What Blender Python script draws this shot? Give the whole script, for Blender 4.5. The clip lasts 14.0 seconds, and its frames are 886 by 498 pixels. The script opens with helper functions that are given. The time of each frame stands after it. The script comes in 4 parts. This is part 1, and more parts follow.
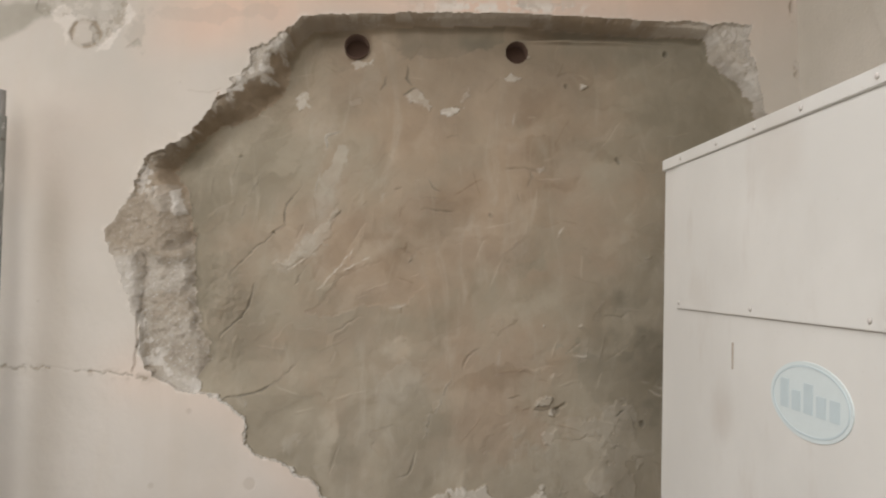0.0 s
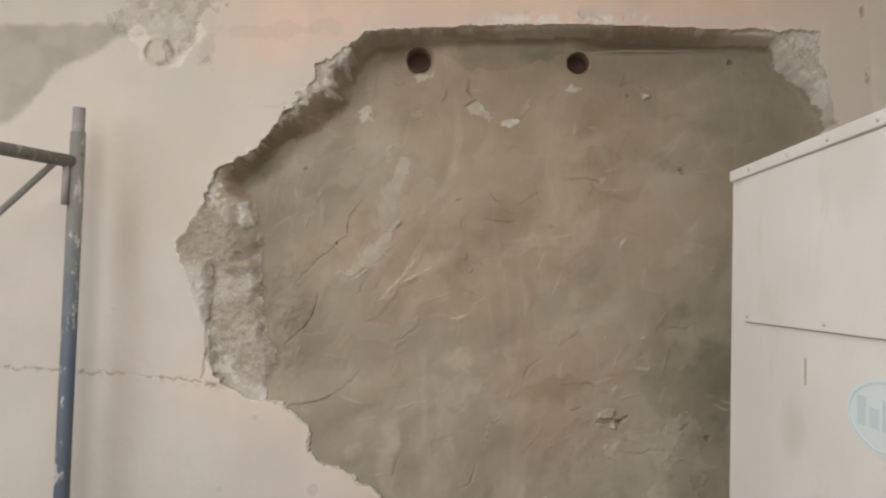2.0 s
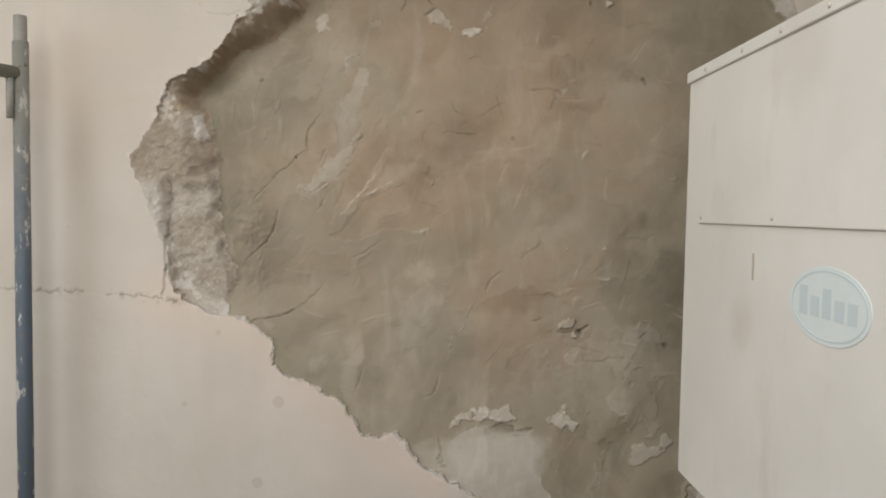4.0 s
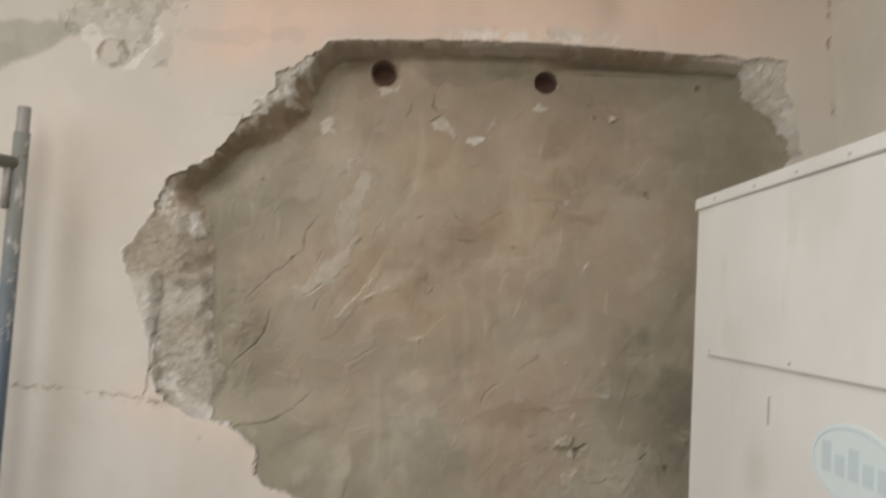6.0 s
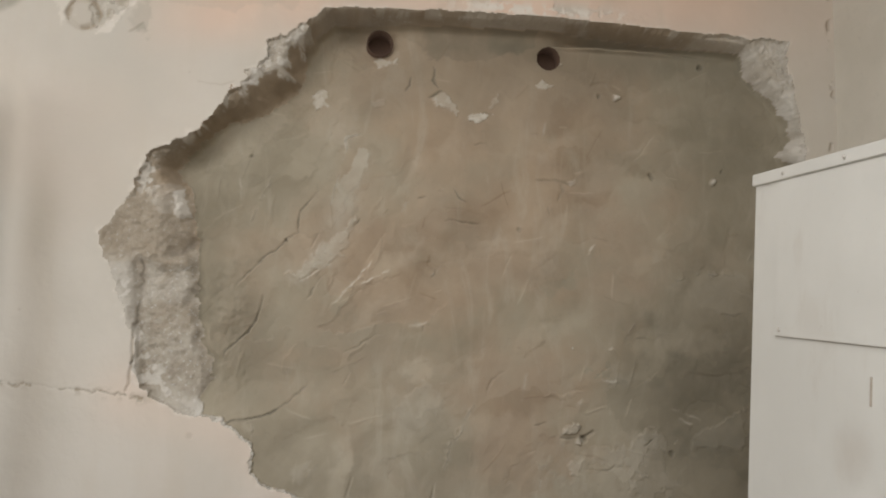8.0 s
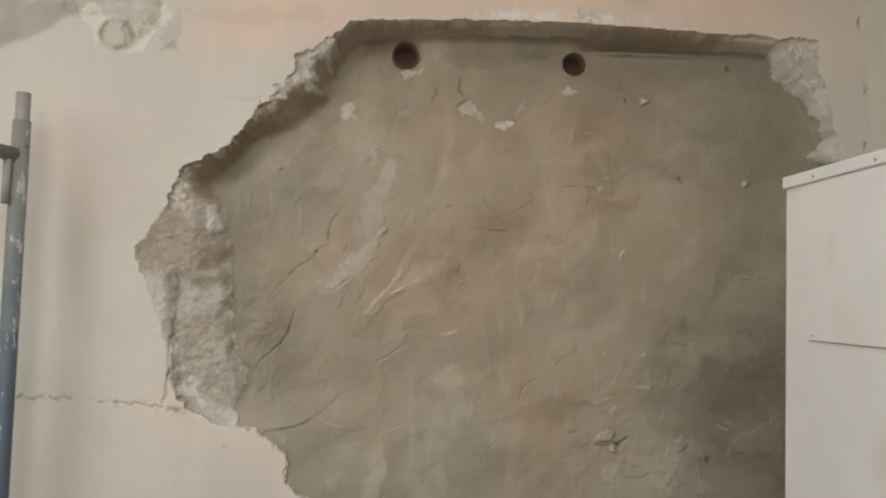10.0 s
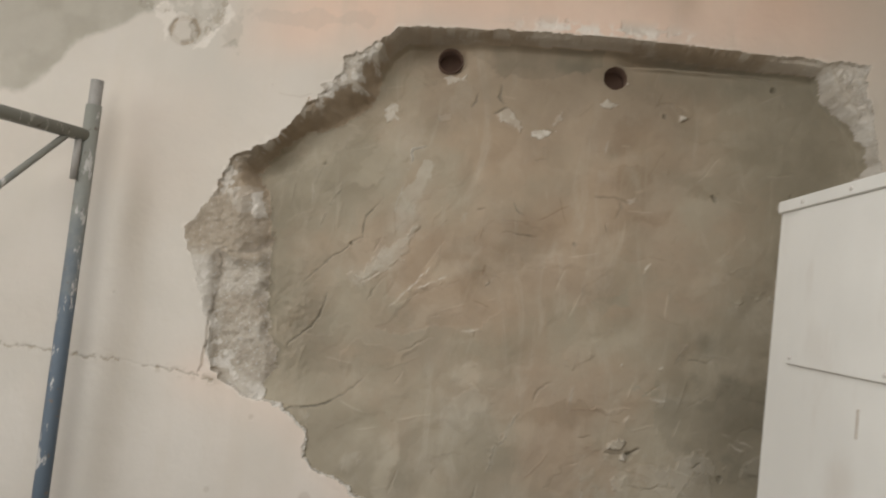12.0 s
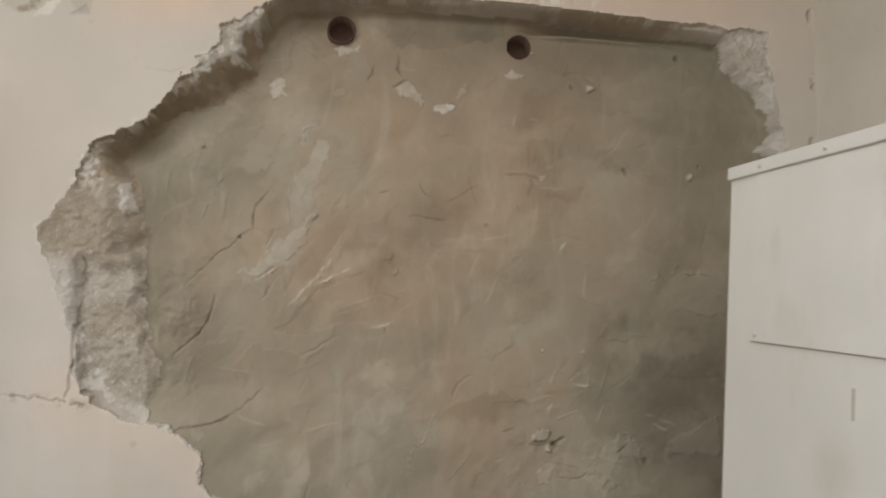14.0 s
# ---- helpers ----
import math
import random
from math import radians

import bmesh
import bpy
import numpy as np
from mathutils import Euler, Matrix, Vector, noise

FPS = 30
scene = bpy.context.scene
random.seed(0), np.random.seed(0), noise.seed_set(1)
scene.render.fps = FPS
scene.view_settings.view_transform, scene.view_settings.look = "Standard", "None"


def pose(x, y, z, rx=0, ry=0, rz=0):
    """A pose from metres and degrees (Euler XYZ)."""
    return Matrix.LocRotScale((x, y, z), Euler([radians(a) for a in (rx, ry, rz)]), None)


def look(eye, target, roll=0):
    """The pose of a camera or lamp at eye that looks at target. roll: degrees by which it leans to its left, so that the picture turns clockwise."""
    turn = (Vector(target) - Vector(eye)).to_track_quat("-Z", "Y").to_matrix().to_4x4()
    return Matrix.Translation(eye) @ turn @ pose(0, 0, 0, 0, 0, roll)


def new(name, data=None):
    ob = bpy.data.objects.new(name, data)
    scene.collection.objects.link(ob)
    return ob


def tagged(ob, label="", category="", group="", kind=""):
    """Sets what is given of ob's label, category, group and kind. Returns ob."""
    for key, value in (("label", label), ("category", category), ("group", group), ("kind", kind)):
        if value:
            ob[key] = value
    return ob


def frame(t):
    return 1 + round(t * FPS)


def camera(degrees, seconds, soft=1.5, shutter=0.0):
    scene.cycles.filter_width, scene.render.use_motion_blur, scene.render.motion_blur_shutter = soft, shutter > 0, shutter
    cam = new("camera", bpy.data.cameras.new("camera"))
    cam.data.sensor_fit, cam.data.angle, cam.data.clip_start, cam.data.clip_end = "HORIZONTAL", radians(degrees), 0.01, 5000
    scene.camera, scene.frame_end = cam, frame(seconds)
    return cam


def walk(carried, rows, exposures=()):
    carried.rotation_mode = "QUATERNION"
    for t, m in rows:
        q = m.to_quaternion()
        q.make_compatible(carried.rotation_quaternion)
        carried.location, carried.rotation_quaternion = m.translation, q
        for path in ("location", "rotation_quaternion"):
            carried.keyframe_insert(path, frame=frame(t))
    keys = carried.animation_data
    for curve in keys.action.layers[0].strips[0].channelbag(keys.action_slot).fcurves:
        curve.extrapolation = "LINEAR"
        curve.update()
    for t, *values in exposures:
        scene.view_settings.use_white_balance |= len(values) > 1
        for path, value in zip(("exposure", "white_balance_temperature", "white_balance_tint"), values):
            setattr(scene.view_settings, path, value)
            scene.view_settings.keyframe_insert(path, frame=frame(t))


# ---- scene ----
cam = camera(60.1, 14.0, 1.85, 0.5)
PATH = [
    (0, (0.077, -0.066, 1.616), (0.185, 1.925, 1.771), 1.0),
    (0.5, (0.07, -0.068, 1.619), (0.103, 1.928, 1.744), 1.7),
    (1, (0.062, -0.067, 1.616), (0.042, 1.927, 1.765), 2.2),
    (1.5, (0.068, -0.071, 1.614), (0.063, 1.923, 1.767), 1.4),
    (2, (0.059, -0.08, 1.621), (0.022, 1.912, 1.796), 1.4),
    (2.5, (0.063, -0.086, 1.624), (-0.093, 1.898, 1.82), 2.2),
    (3, (0.073, -0.078, 1.619), (-0.032, 1.911, 1.795), 1.6),
    (3.5, (0.086, -0.071, 1.588), (0.116, 1.929, 1.607), 1.6),
    (3.7, (0.095, -0.07, 1.576), (0.135, 1.93, 1.563), 0.6),
    (5.8, (0.089, -0.013, 1.623), (0.093, 1.983, 1.747), 2.4),
    (6, (0.079, -0.012, 1.642), (0.128, 1.975, 1.858), 3.0),
    (6.5, (-0.003, 0.042, 1.647), (0.245, 2.006, 1.935), 1.0),
    (7, (-0.119, 0.095, 1.648), (0.143, 2.063, 1.892), 0.8),
    (7.5, (-0.164, 0.118, 1.635), (0.111, 2.088, 1.842), 1.9),
    (7.7, (-0.168, 0.127, 1.62), (0.099, 2.1, 1.818), 2.1),
    (10, (-0.16, 0.118, 1.627), (0.014, 2.099, 1.838), 1.4),
    (10.5, (-0.161, 0.114, 1.632), (-0.086, 2.097, 1.882), 2.2),
    (11, (-0.164, 0.099, 1.624), (-0.075, 2.088, 1.812), 3.0),
    (11.5, (-0.095, 0.085, 1.623), (0.065, 2.072, 1.782), 2.2),
    (12, (0.013, 0.016, 1.624), (-0.035, 2.005, 1.823), 6.3),
    (12.5, (0.082, -0.021, 1.636), (0.101, 1.963, 1.885), 4.3),
    (13, (0.084, 0.002, 1.631), (0.137, 1.991, 1.831), 2.8),
    (13.5, (0.023, 0.115, 1.628), (0.224, 2.097, 1.81), 3.0),
    (14, (-0.096, 0.231, 1.635), (0.204, 2.199, 1.827), 2.3),
]
LEAN = pose(0, 0, 1.6, 0, 1.2, 0) @ pose(0, 0, -1.6)
walk(cam, [(t, LEAN @ look(eye, target, roll)) for t, eye, target, roll in PATH],
     [(0.0, 0.08, 6500, 10.5), (2.5, 0.08, 6500, 9.5), (3.5, 0.07, 6500, 8.5), (6.0, 0.05, 6500, 8.5), (10.0, -0.02, 6500, 7.0), (11.2, -0.02, 6500, 7.0), (12.3, 0.05, 6500, 8.0), (13.2, 0.02, 6500, 8.0), (14.0, -0.03, 6500, 8.0)])

# ---- light ----
world = bpy.data.worlds.new("world")
scene.world = world
world.use_nodes = True
sky = world.node_tree.nodes.new("ShaderNodeTexSky")
sky.sky_type = "NISHITA"
sky.sun_disc = False
sky.sun_elevation = radians(40)
sky.sun_rotation = radians(200)
world.node_tree.links.new(sky.outputs[0], world.node_tree.nodes["Background"].inputs[0])
world.node_tree.nodes["Background"].inputs[1].default_value = 0.1


def area_lamp(name, eye, target, wide, high, watts, colour):
    data = bpy.data.lights.new(name, "AREA")
    data.shape, data.size, data.size_y, data.energy, data.color = "RECTANGLE", wide, high, watts, colour
    ob = new(name, data)
    ob.matrix_world = look(eye, target)
    return ob


# area lamps added for sources out of view, one in each opening
area_lamp("unseen_light_west", (-2.98, 0.0, 2.3), (0.0, 0.8, 1.8), 2.4, 1.7, 37, (1.0, 0.975, 0.96))
area_lamp("unseen_light_south", (-0.85, -3.38, 2.1), (-0.3, 2.0, 1.4), 2.6, 1.7, 44, (1.0, 0.975, 0.96))
area_lamp("unseen_light_roof", (-0.75, 0.1, 3.4), (-0.7, 0.4, 0.0), 2.2, 1.7, 51, (1.0, 0.975, 0.96))

# ---- materials ----


class Nodes:
    """A small builder for node materials in object space."""

    def __init__(self, name, rough=0.8, metal=0.0):
        self.mat = bpy.data.materials.new(name)
        self.mat.use_nodes = True
        self.tree = self.mat.node_tree
        self.shader = self.tree.nodes["Principled BSDF"]
        self.shader.inputs["Roughness"].default_value = rough
        self.shader.inputs["Metallic"].default_value = metal
        self.coord = self.tree.nodes.new("ShaderNodeTexCoord").outputs["Object"]

    def put(self, socket, value):
        if isinstance(value, bpy.types.NodeSocket):
            self.tree.links.new(value, socket)
        elif isinstance(value, (tuple, list)) and len(value) == 3 and socket.type == "RGBA":
            socket.default_value = (*value, 1)
        else:
            socket.default_value = value

    def scaled(self, sx, sy, sz, turn=(0, 0, 0)):
        node = self.tree.nodes.new("ShaderNodeMapping")
        self.put(node.inputs["Vector"], self.coord)
        node.inputs["Scale"].default_value = (sx, sy, sz)
        node.inputs["Rotation"].default_value = [radians(a) for a in turn]
        return node.outputs[0]

    def noise(self, scale, detail=4, rough=0.55, vector=None, warp=0.0):
        node = self.tree.nodes.new("ShaderNodeTexNoise")
        self.put(node.inputs["Vector"], vector or self.coord)
        node.inputs["Scale"].default_value = scale
        node.inputs["Detail"].default_value = detail
        node.inputs["Roughness"].default_value = rough
        node.inputs["Distortion"].default_value = warp
        return node.outputs["Fac"]

    def ramp(self, value, low, high):
        node = self.tree.nodes.new("ShaderNodeMapRange")
        node.interpolation_type = "SMOOTHSTEP"
        self.put(node.inputs["Value"], value)
        node.inputs["From Min"].default_value = low
        node.inputs["From Max"].default_value = high
        return node.outputs["Result"]

    def maths(self, kind, a, b):
        node = self.tree.nodes.new("ShaderNodeMath")
        node.operation = kind
        self.put(node.inputs[0], a)
        self.put(node.inputs[1], b)
        return node.outputs[0]

    def mix(self, factor, a, b, kind="MIX"):
        node = self.tree.nodes.new("ShaderNodeMix")
        node.data_type, node.blend_type = "RGBA", kind
        self.put(node.inputs["Factor"], factor)
        self.put(node.inputs["A"].id_data and node.inputs[6], a)
        self.put(node.inputs[7], b)
        return node.outputs[2]

    def wear_and_shade(self):
        node = self.tree.nodes.new("ShaderNodeAttribute")
        node.attribute_name = "wear_and_shade"
        split = self.tree.nodes.new("ShaderNodeSeparateColor")
        self.put(split.inputs[0], node.outputs["Color"])
        return split.outputs[0], split.outputs[1], split.outputs[2]

    def wear_alpha(self):
        node = self.tree.nodes.new("ShaderNodeAttribute")
        node.attribute_name = "wear_and_shade"
        return node.outputs["Alpha"]

    def bump(self, height, strength, distance=0.002, under=None):
        node = self.tree.nodes.new("ShaderNodeBump")
        node.inputs["Strength"].default_value = strength
        node.inputs["Distance"].default_value = distance
        self.put(node.inputs["Height"], height)
        if under is not None:
            self.put(node.inputs["Normal"], under)
        return node.outputs[0]

    def done(self, colour, normal=None, rough=None):
        self.put(self.shader.inputs["Base Color"], colour)
        if normal is not None:
            self.put(self.shader.inputs["Normal"], normal)
        if rough is not None:
            self.put(self.shader.inputs["Roughness"], rough)
        return self.mat


def painted_plaster():
    n = Nodes("painted_plaster", 0.85)
    bare, pink, stain_and_streak = n.wear_and_shade()
    white = n.wear_alpha()
    tone = n.mix(n.ramp(n.noise(2.2, 5), 0.35, 0.7), (0.53, 0.49, 0.43), (0.59, 0.545, 0.485))
    tone = n.mix(pink, tone, n.mix(n.ramp(n.noise(5.0, 4), 0.35, 0.7), (0.69, 0.515, 0.41), (0.735, 0.565, 0.457)))
    tone = n.mix(n.maths("MULTIPLY", n.ramp(n.noise(1.0, 4, 0.6, n.scaled(9, 9, 1.2)), 0.5, 0.75), 0.3), tone, (0.54, 0.48, 0.40))
    tone = n.mix(bare, tone, n.mix(n.noise(14, 5), (0.31, 0.285, 0.23), (0.40, 0.37, 0.31)))
    tone = n.mix(white, tone, n.mix(n.noise(40, 4), (0.66, 0.60, 0.53), (0.80, 0.75, 0.69)))
    tone = n.mix(stain_and_streak, tone, (0.30, 0.24, 0.17))
    tone = n.mix(n.maths("MULTIPLY", n.ramp(n.noise(45, 4, 0.7), 0.6, 0.8), 0.25), tone, (0.45, 0.39, 0.32))
    relief = n.bump(n.noise(180, 3), 0.25, 0.0015)
    return n.done(tone, n.bump(n.noise(9, 5), 0.35, 0.006, relief))


def cement():
    n = Nodes("trowelled_cement", 0.88)
    pale, brown, dark = n.wear_and_shade()
    layer = n.wear_alpha()
    grey = n.mix(n.ramp(n.noise(3.2, 6, 0.6, None, 0.8), 0.3, 0.7), (0.287, 0.242, 0.166), (0.370, 0.319, 0.228))
    clay = n.mix(n.ramp(n.noise(5.5, 6, 0.6, None, 0.6), 0.3, 0.7), (0.338, 0.236, 0.152), (0.442, 0.322, 0.214))
    brown = n.maths("ADD", brown, n.maths("MULTIPLY", n.maths("SUBTRACT", n.noise(8.0, 5, 0.6, None, 0.5), 0.5), 1.1))
    tone = n.mix(n.ramp(brown, 0.0, 1.0), grey, clay)
    tone = n.mix(layer, n.mix(1.0, tone, (0.62, 0.61, 0.58), "MULTIPLY"), n.mix(0.42, tone, (0.57, 0.515, 0.425)))
    smear = n.ramp(n.noise(4.0, 7, 0.62, n.scaled(2.6, 1, 0.8, (0, 38, 0)), 1.2), 0.52, 0.72)
    tone = n.mix(n.maths("MULTIPLY", smear, 0.3), tone, (0.47, 0.42, 0.34))
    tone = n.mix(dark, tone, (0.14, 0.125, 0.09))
    tone = n.mix(pale, tone, n.mix(n.noise(30, 4), (0.49, 0.45, 0.385), (0.62, 0.58, 0.51)))
    tone = n.mix(n.maths("MULTIPLY", n.ramp(n.noise(70, 5, 0.7), 0.55, 0.75), 0.22), tone, (0.2, 0.17, 0.13))
    fine = n.bump(n.noise(260, 3, 0.7), 0.1, 0.001)
    drag = n.bump(n.noise(9, 6, 0.6, n.scaled(5, 1, 1, (0, 38, 0)), 1.0), 0.16, 0.005, fine)
    return n.done(tone, drag)


def broken_mortar():
    n = Nodes("broken_mortar", 0.95)
    pale, brown, dark = n.wear_and_shade()
    tone = n.mix(n.ramp(n.noise(22, 6, 0.65), 0.3, 0.7), (0.305, 0.264, 0.208), (0.42, 0.376, 0.312))
    tone = n.mix(n.maths("MULTIPLY", n.ramp(n.noise(80, 4), 0.56, 0.7), 0.6), tone, (0.56, 0.535, 0.50))
    tone = n.mix(n.maths("MULTIPLY", n.ramp(n.noise(48, 5, 0.65), 0.54, 0.7), 0.65), tone, (0.25, 0.21, 0.17))
    tone = n.mix(brown, tone, n.mix(n.noise(25, 5), (0.24, 0.183, 0.126), (0.365, 0.292, 0.208)))
    tone = n.mix(pale, tone, (0.68, 0.65, 0.60))
    tone = n.mix(dark, tone, (0.18, 0.15, 0.115))
    return n.done(tone, n.bump(n.noise(190, 4, 0.7), 0.5, 0.003, n.bump(n.noise(70, 5, 0.65), 0.25, 0.004)))


def plain_plaster(name, low, high, scale=3.0):
    n = Nodes(name, 0.9)
    tone = n.mix(n.ramp(n.noise(scale, 6, 0.6), 0.3, 0.7), low, high)
    tone = n.mix(n.maths("MULTIPLY", n.ramp(n.noise(scale * 9, 5, 0.7), 0.55, 0.8), 0.3), tone, tuple(v * 0.7 for v in low))
    return n.done(tone, n.bump(n.noise(scale * 25, 5, 0.6), 0.4, 0.004))


def cabinet_paint():
    n = Nodes("cabinet_paint", 0.5)
    tone = n.mix(n.ramp(n.noise(3.0, 5, 0.6), 0.35, 0.7), (0.595, 0.578, 0.535), (0.65, 0.632, 0.586))
    tone = n.mix(n.maths("MULTIPLY", n.ramp(n.noise(1.0, 6, 0.65, n.scaled(8, 8, 3)), 0.54, 0.78), 0.42), tone, (0.46, 0.40, 0.34))
    tone = n.mix(n.maths("MULTIPLY", n.ramp(n.noise(120, 3, 0.7), 0.68, 0.76), 0.4), tone, (0.40, 0.34, 0.28))
    for centre, reach, strength in (((0.0, -0.305, 0.37), 0.07, 0.35), ((0.0, -0.5, 0.8), 0.12, 0.3), ((0.0, -0.2, 0.58), 0.06, 0.2)):
        far = n.tree.nodes.new("ShaderNodeVectorMath")
        far.operation = "DISTANCE"
        n.put(far.inputs[0], n.coord)
        far.inputs[1].default_value = centre
        ragged = n.maths("ADD", far.outputs["Value"], n.maths("MULTIPLY", n.noise(14, 4), 0.06))
        tone = n.mix(n.maths("MULTIPLY", n.ramp(ragged, reach + 0.03, reach * 0.3 + 0.02), strength), tone, (0.45, 0.40, 0.345))
    return n.done(tone, n.bump(n.noise(2.5, 3), 0.25, 0.006), n.mix(n.noise(12, 4), (0.42, 0.42, 0.42), (0.62, 0.62, 0.62)))


def scaffold_paint():
    n = Nodes("scaffold_paint", 0.6)
    high = n.tree.nodes.new("ShaderNodeSeparateXYZ")
    n.put(high.inputs[0], n.coord)
    worn = n.maths("ADD", n.maths("MULTIPLY", high.outputs[2], 1.4), n.noise(9, 5, 0.7))
    tone = n.mix(n.ramp(worn, 2.55, 3.35), (0.08, 0.106, 0.135), (0.235, 0.235, 0.205))
    tone = n.mix(n.ramp(n.noise(28, 5, 0.7, n.scaled(1, 1, 0.35)), 0.57, 0.63), tone, (0.45, 0.43, 0.40))
    tone = n.mix(n.ramp(n.noise(40, 4, 0.7), 0.60, 0.70), tone, (0.13, 0.105, 0.085))
    return n.done(tone, n.bump(n.noise(60, 5, 0.7), 0.5, 0.003))


def simple(name, colour, rough=0.6, metal=0.0, spread=0.25, scale=60):
    n = Nodes(name, rough, metal)
    tone = n.mix(n.noise(scale, 5, 0.65), tuple(v * (1 - spread) for v in colour), tuple(min(1, v * (1 + spread)) for v in colour))
    return n.done(tone, n.bump(n.noise(scale * 3, 4), 0.3, 0.001))


PLASTER, CEMENT, MORTAR = painted_plaster(), cement(), broken_mortar()
SIDE = plain_plaster("grey_plaster", (0.59, 0.55, 0.475), (0.66, 0.615, 0.54))
ROOM = plain_plaster("room_plaster", (0.58, 0.52, 0.45), (0.66, 0.60, 0.52))
FLOOR = plain_plaster("dusty_concrete", (0.27, 0.24, 0.20), (0.38, 0.34, 0.29), 2.0)
# unseen floor, made dark so little light bounces up under the lip
DARK_FLOOR = plain_plaster("dark_unseen_floor", (0.13, 0.115, 0.095), (0.2, 0.18, 0.15), 2.0)
CABINET, TUBE = cabinet_paint(), scaffold_paint()
GALV = simple("weathered_steel", (0.30, 0.285, 0.262), 0.65, 0.1)
RUST = simple("rusty_steel", (0.16, 0.10, 0.065), 0.85)
SCREW = simple("dull_screw", (0.50, 0.46, 0.42), 0.55, 0.15)
GAP = simple("seam_shadow_dirt", (0.33, 0.29, 0.25), 0.9)
SCRATCH = simple("scratch_brown", (0.38, 0.33, 0.275), 0.8)
BADGE = simple("badge_white", (0.60, 0.66, 0.65), 0.45, 0.0, 0.06, 20)
BADGE_BLUE = simple("badge_faded_blue", (0.49, 0.565, 0.575), 0.5, 0.0, 0.1, 30)
HOLE = simple("dark_pipe_inside", (0.085, 0.05, 0.034), 0.95)

# ---- helpers of this scene ----


def part(name, bm, material, parent=None, label="", smooth=False):
    mesh = bpy.data.meshes.new(name)
    bmesh.ops.recalc_face_normals(bm, faces=bm.faces[:])
    for face in bm.faces:
        face.smooth = smooth
    bm.to_mesh(mesh)
    bm.free()
    mesh.materials.append(material)
    ob = new(name, mesh)
    if parent is not None:
        ob.parent = parent
    return tagged(ob, label)


def box(x0, x1, y0, y1, z0, z1, bevel=0.0, bm=None):
    bm = bm or bmesh.new()
    made = bmesh.ops.create_cube(bm, size=1.0)["verts"]
    for v in made:
        v.co = (x0 + (v.co.x + 0.5) * (x1 - x0), y0 + (v.co.y + 0.5) * (y1 - y0), z0 + (v.co.z + 0.5) * (z1 - z0))
    if bevel:
        edges = list({e for v in made for e in v.link_edges})
        bmesh.ops.bevel(bm, geom=edges, offset=bevel, segments=2, affect="EDGES")
    return bm


def tube(a, b, radius, wall=0.0, sides=20, bm=None):
    """A straight round bar, or a pipe with open ends, from a to b."""
    bm = bm or bmesh.new()
    a, b = Vector(a), Vector(b)
    turn = (b - a).to_track_quat("Z", "Y").to_matrix()
    rings = []
    radii = [(radius, a), (radius, b)] + ([(radius - wall, b), (radius - wall, a)] if wall else [])
    for r, at in radii:
        rings.append([bm.verts.new(at + turn @ Vector((r * math.cos(2 * math.pi * k / sides), r * math.sin(2 * math.pi * k / sides), 0))) for k in range(sides)])
    loops = len(rings)
    for i in range(loops if wall else 1):
        one, two = rings[i], rings[(i + 1) % loops]
        for k in range(sides):
            bm.faces.new((one[k], one[(k + 1) % sides], two[(k + 1) % sides], two[k]))
    if not wall:
        bm.faces.new(rings[0])
        bm.faces.new(rings[1])
    return bm


def empty(name, **tags):
    ob = new(name)
    ob.empty_display_size = 0.1
    return tagged(ob, **tags)


# ---- the broken wall: relief fields over x and z ----
FACE_Y = 2.355
STEP = 0.003
X0, X1, Z0, Z1 = -1.85, 1.40, 0.55, 2.98
xs = np.linspace(X0, X1, int((X1 - X0) / STEP) + 1)
zs = np.linspace(Z0, Z1, int((Z1 - Z0) / STEP) + 1)
GX, GZ = np.meshgrid(xs, zs)
rng = np.random.default_rng(7)


def value_noise(x, z, size, seed):
    """Smooth random field with bumps of that size in metres, between -1 and 1."""
    table = np.random.default_rng(seed).uniform(-1, 1, (256, 256))
    plain = x is GX and z is GZ
    u, v = (xs if plain else x) / size + 1000.37, (zs if plain else z) / size + 1000.71
    i, j = np.floor(u).astype(int), np.floor(v).astype(int)
    fu, fv = u - i, v - j
    fu, fv = fu * fu * fu * (fu * (fu * 6 - 15) + 10), fv * fv * fv * (fv * (fv * 6 - 15) + 10)
    if plain:
        line = table[i % 256] * (1 - fu[:, None]) + table[(i + 1) % 256] * fu[:, None]
        line = np.ascontiguousarray(line.T)
        return line[j % 256] * (1 - fv[:, None]) + line[(j + 1) % 256] * fv[:, None]
    a, b = table[i % 256, j % 256], table[(i + 1) % 256, j % 256]
    c, d = table[i % 256, (j + 1) % 256], table[(i + 1) % 256, (j + 1) % 256]
    return (a * (1 - fu) + b * fu) * (1 - fv) + (c * (1 - fu) + d * fu) * fv


def fbm(x, z, size, seed, octaves=4, gain=0.5):
    total, amp = 0.0, 1.0
    for k in range(octaves):
        total = total + amp * value_noise(x, z, size / 2**k, seed + 31 * k)
        amp *= gain
    return total


def step(v, low, high):
    t = np.clip((v - low) / (high - low), 0, 1)
    return t * t * (3 - 2 * t)


def to_lines(points, x, z, closed=False):
    """Distance from (x, z) to a chain of straight lines."""
    best = np.full(x.shape, 1e9)
    ends = points[1:] + points[:1] if closed else points[1:]
    for (ax, az), (bx, bz) in zip(points, ends):
        dx, dz = bx - ax, bz - az
        t = np.clip(((x - ax) * dx + (z - az) * dz) / (dx * dx + dz * dz + 1e-12), 0, 1)
        best = np.minimum(best, (x - ax - t * dx) ** 2 + (z - az - t * dz) ** 2)
    return np.sqrt(best)


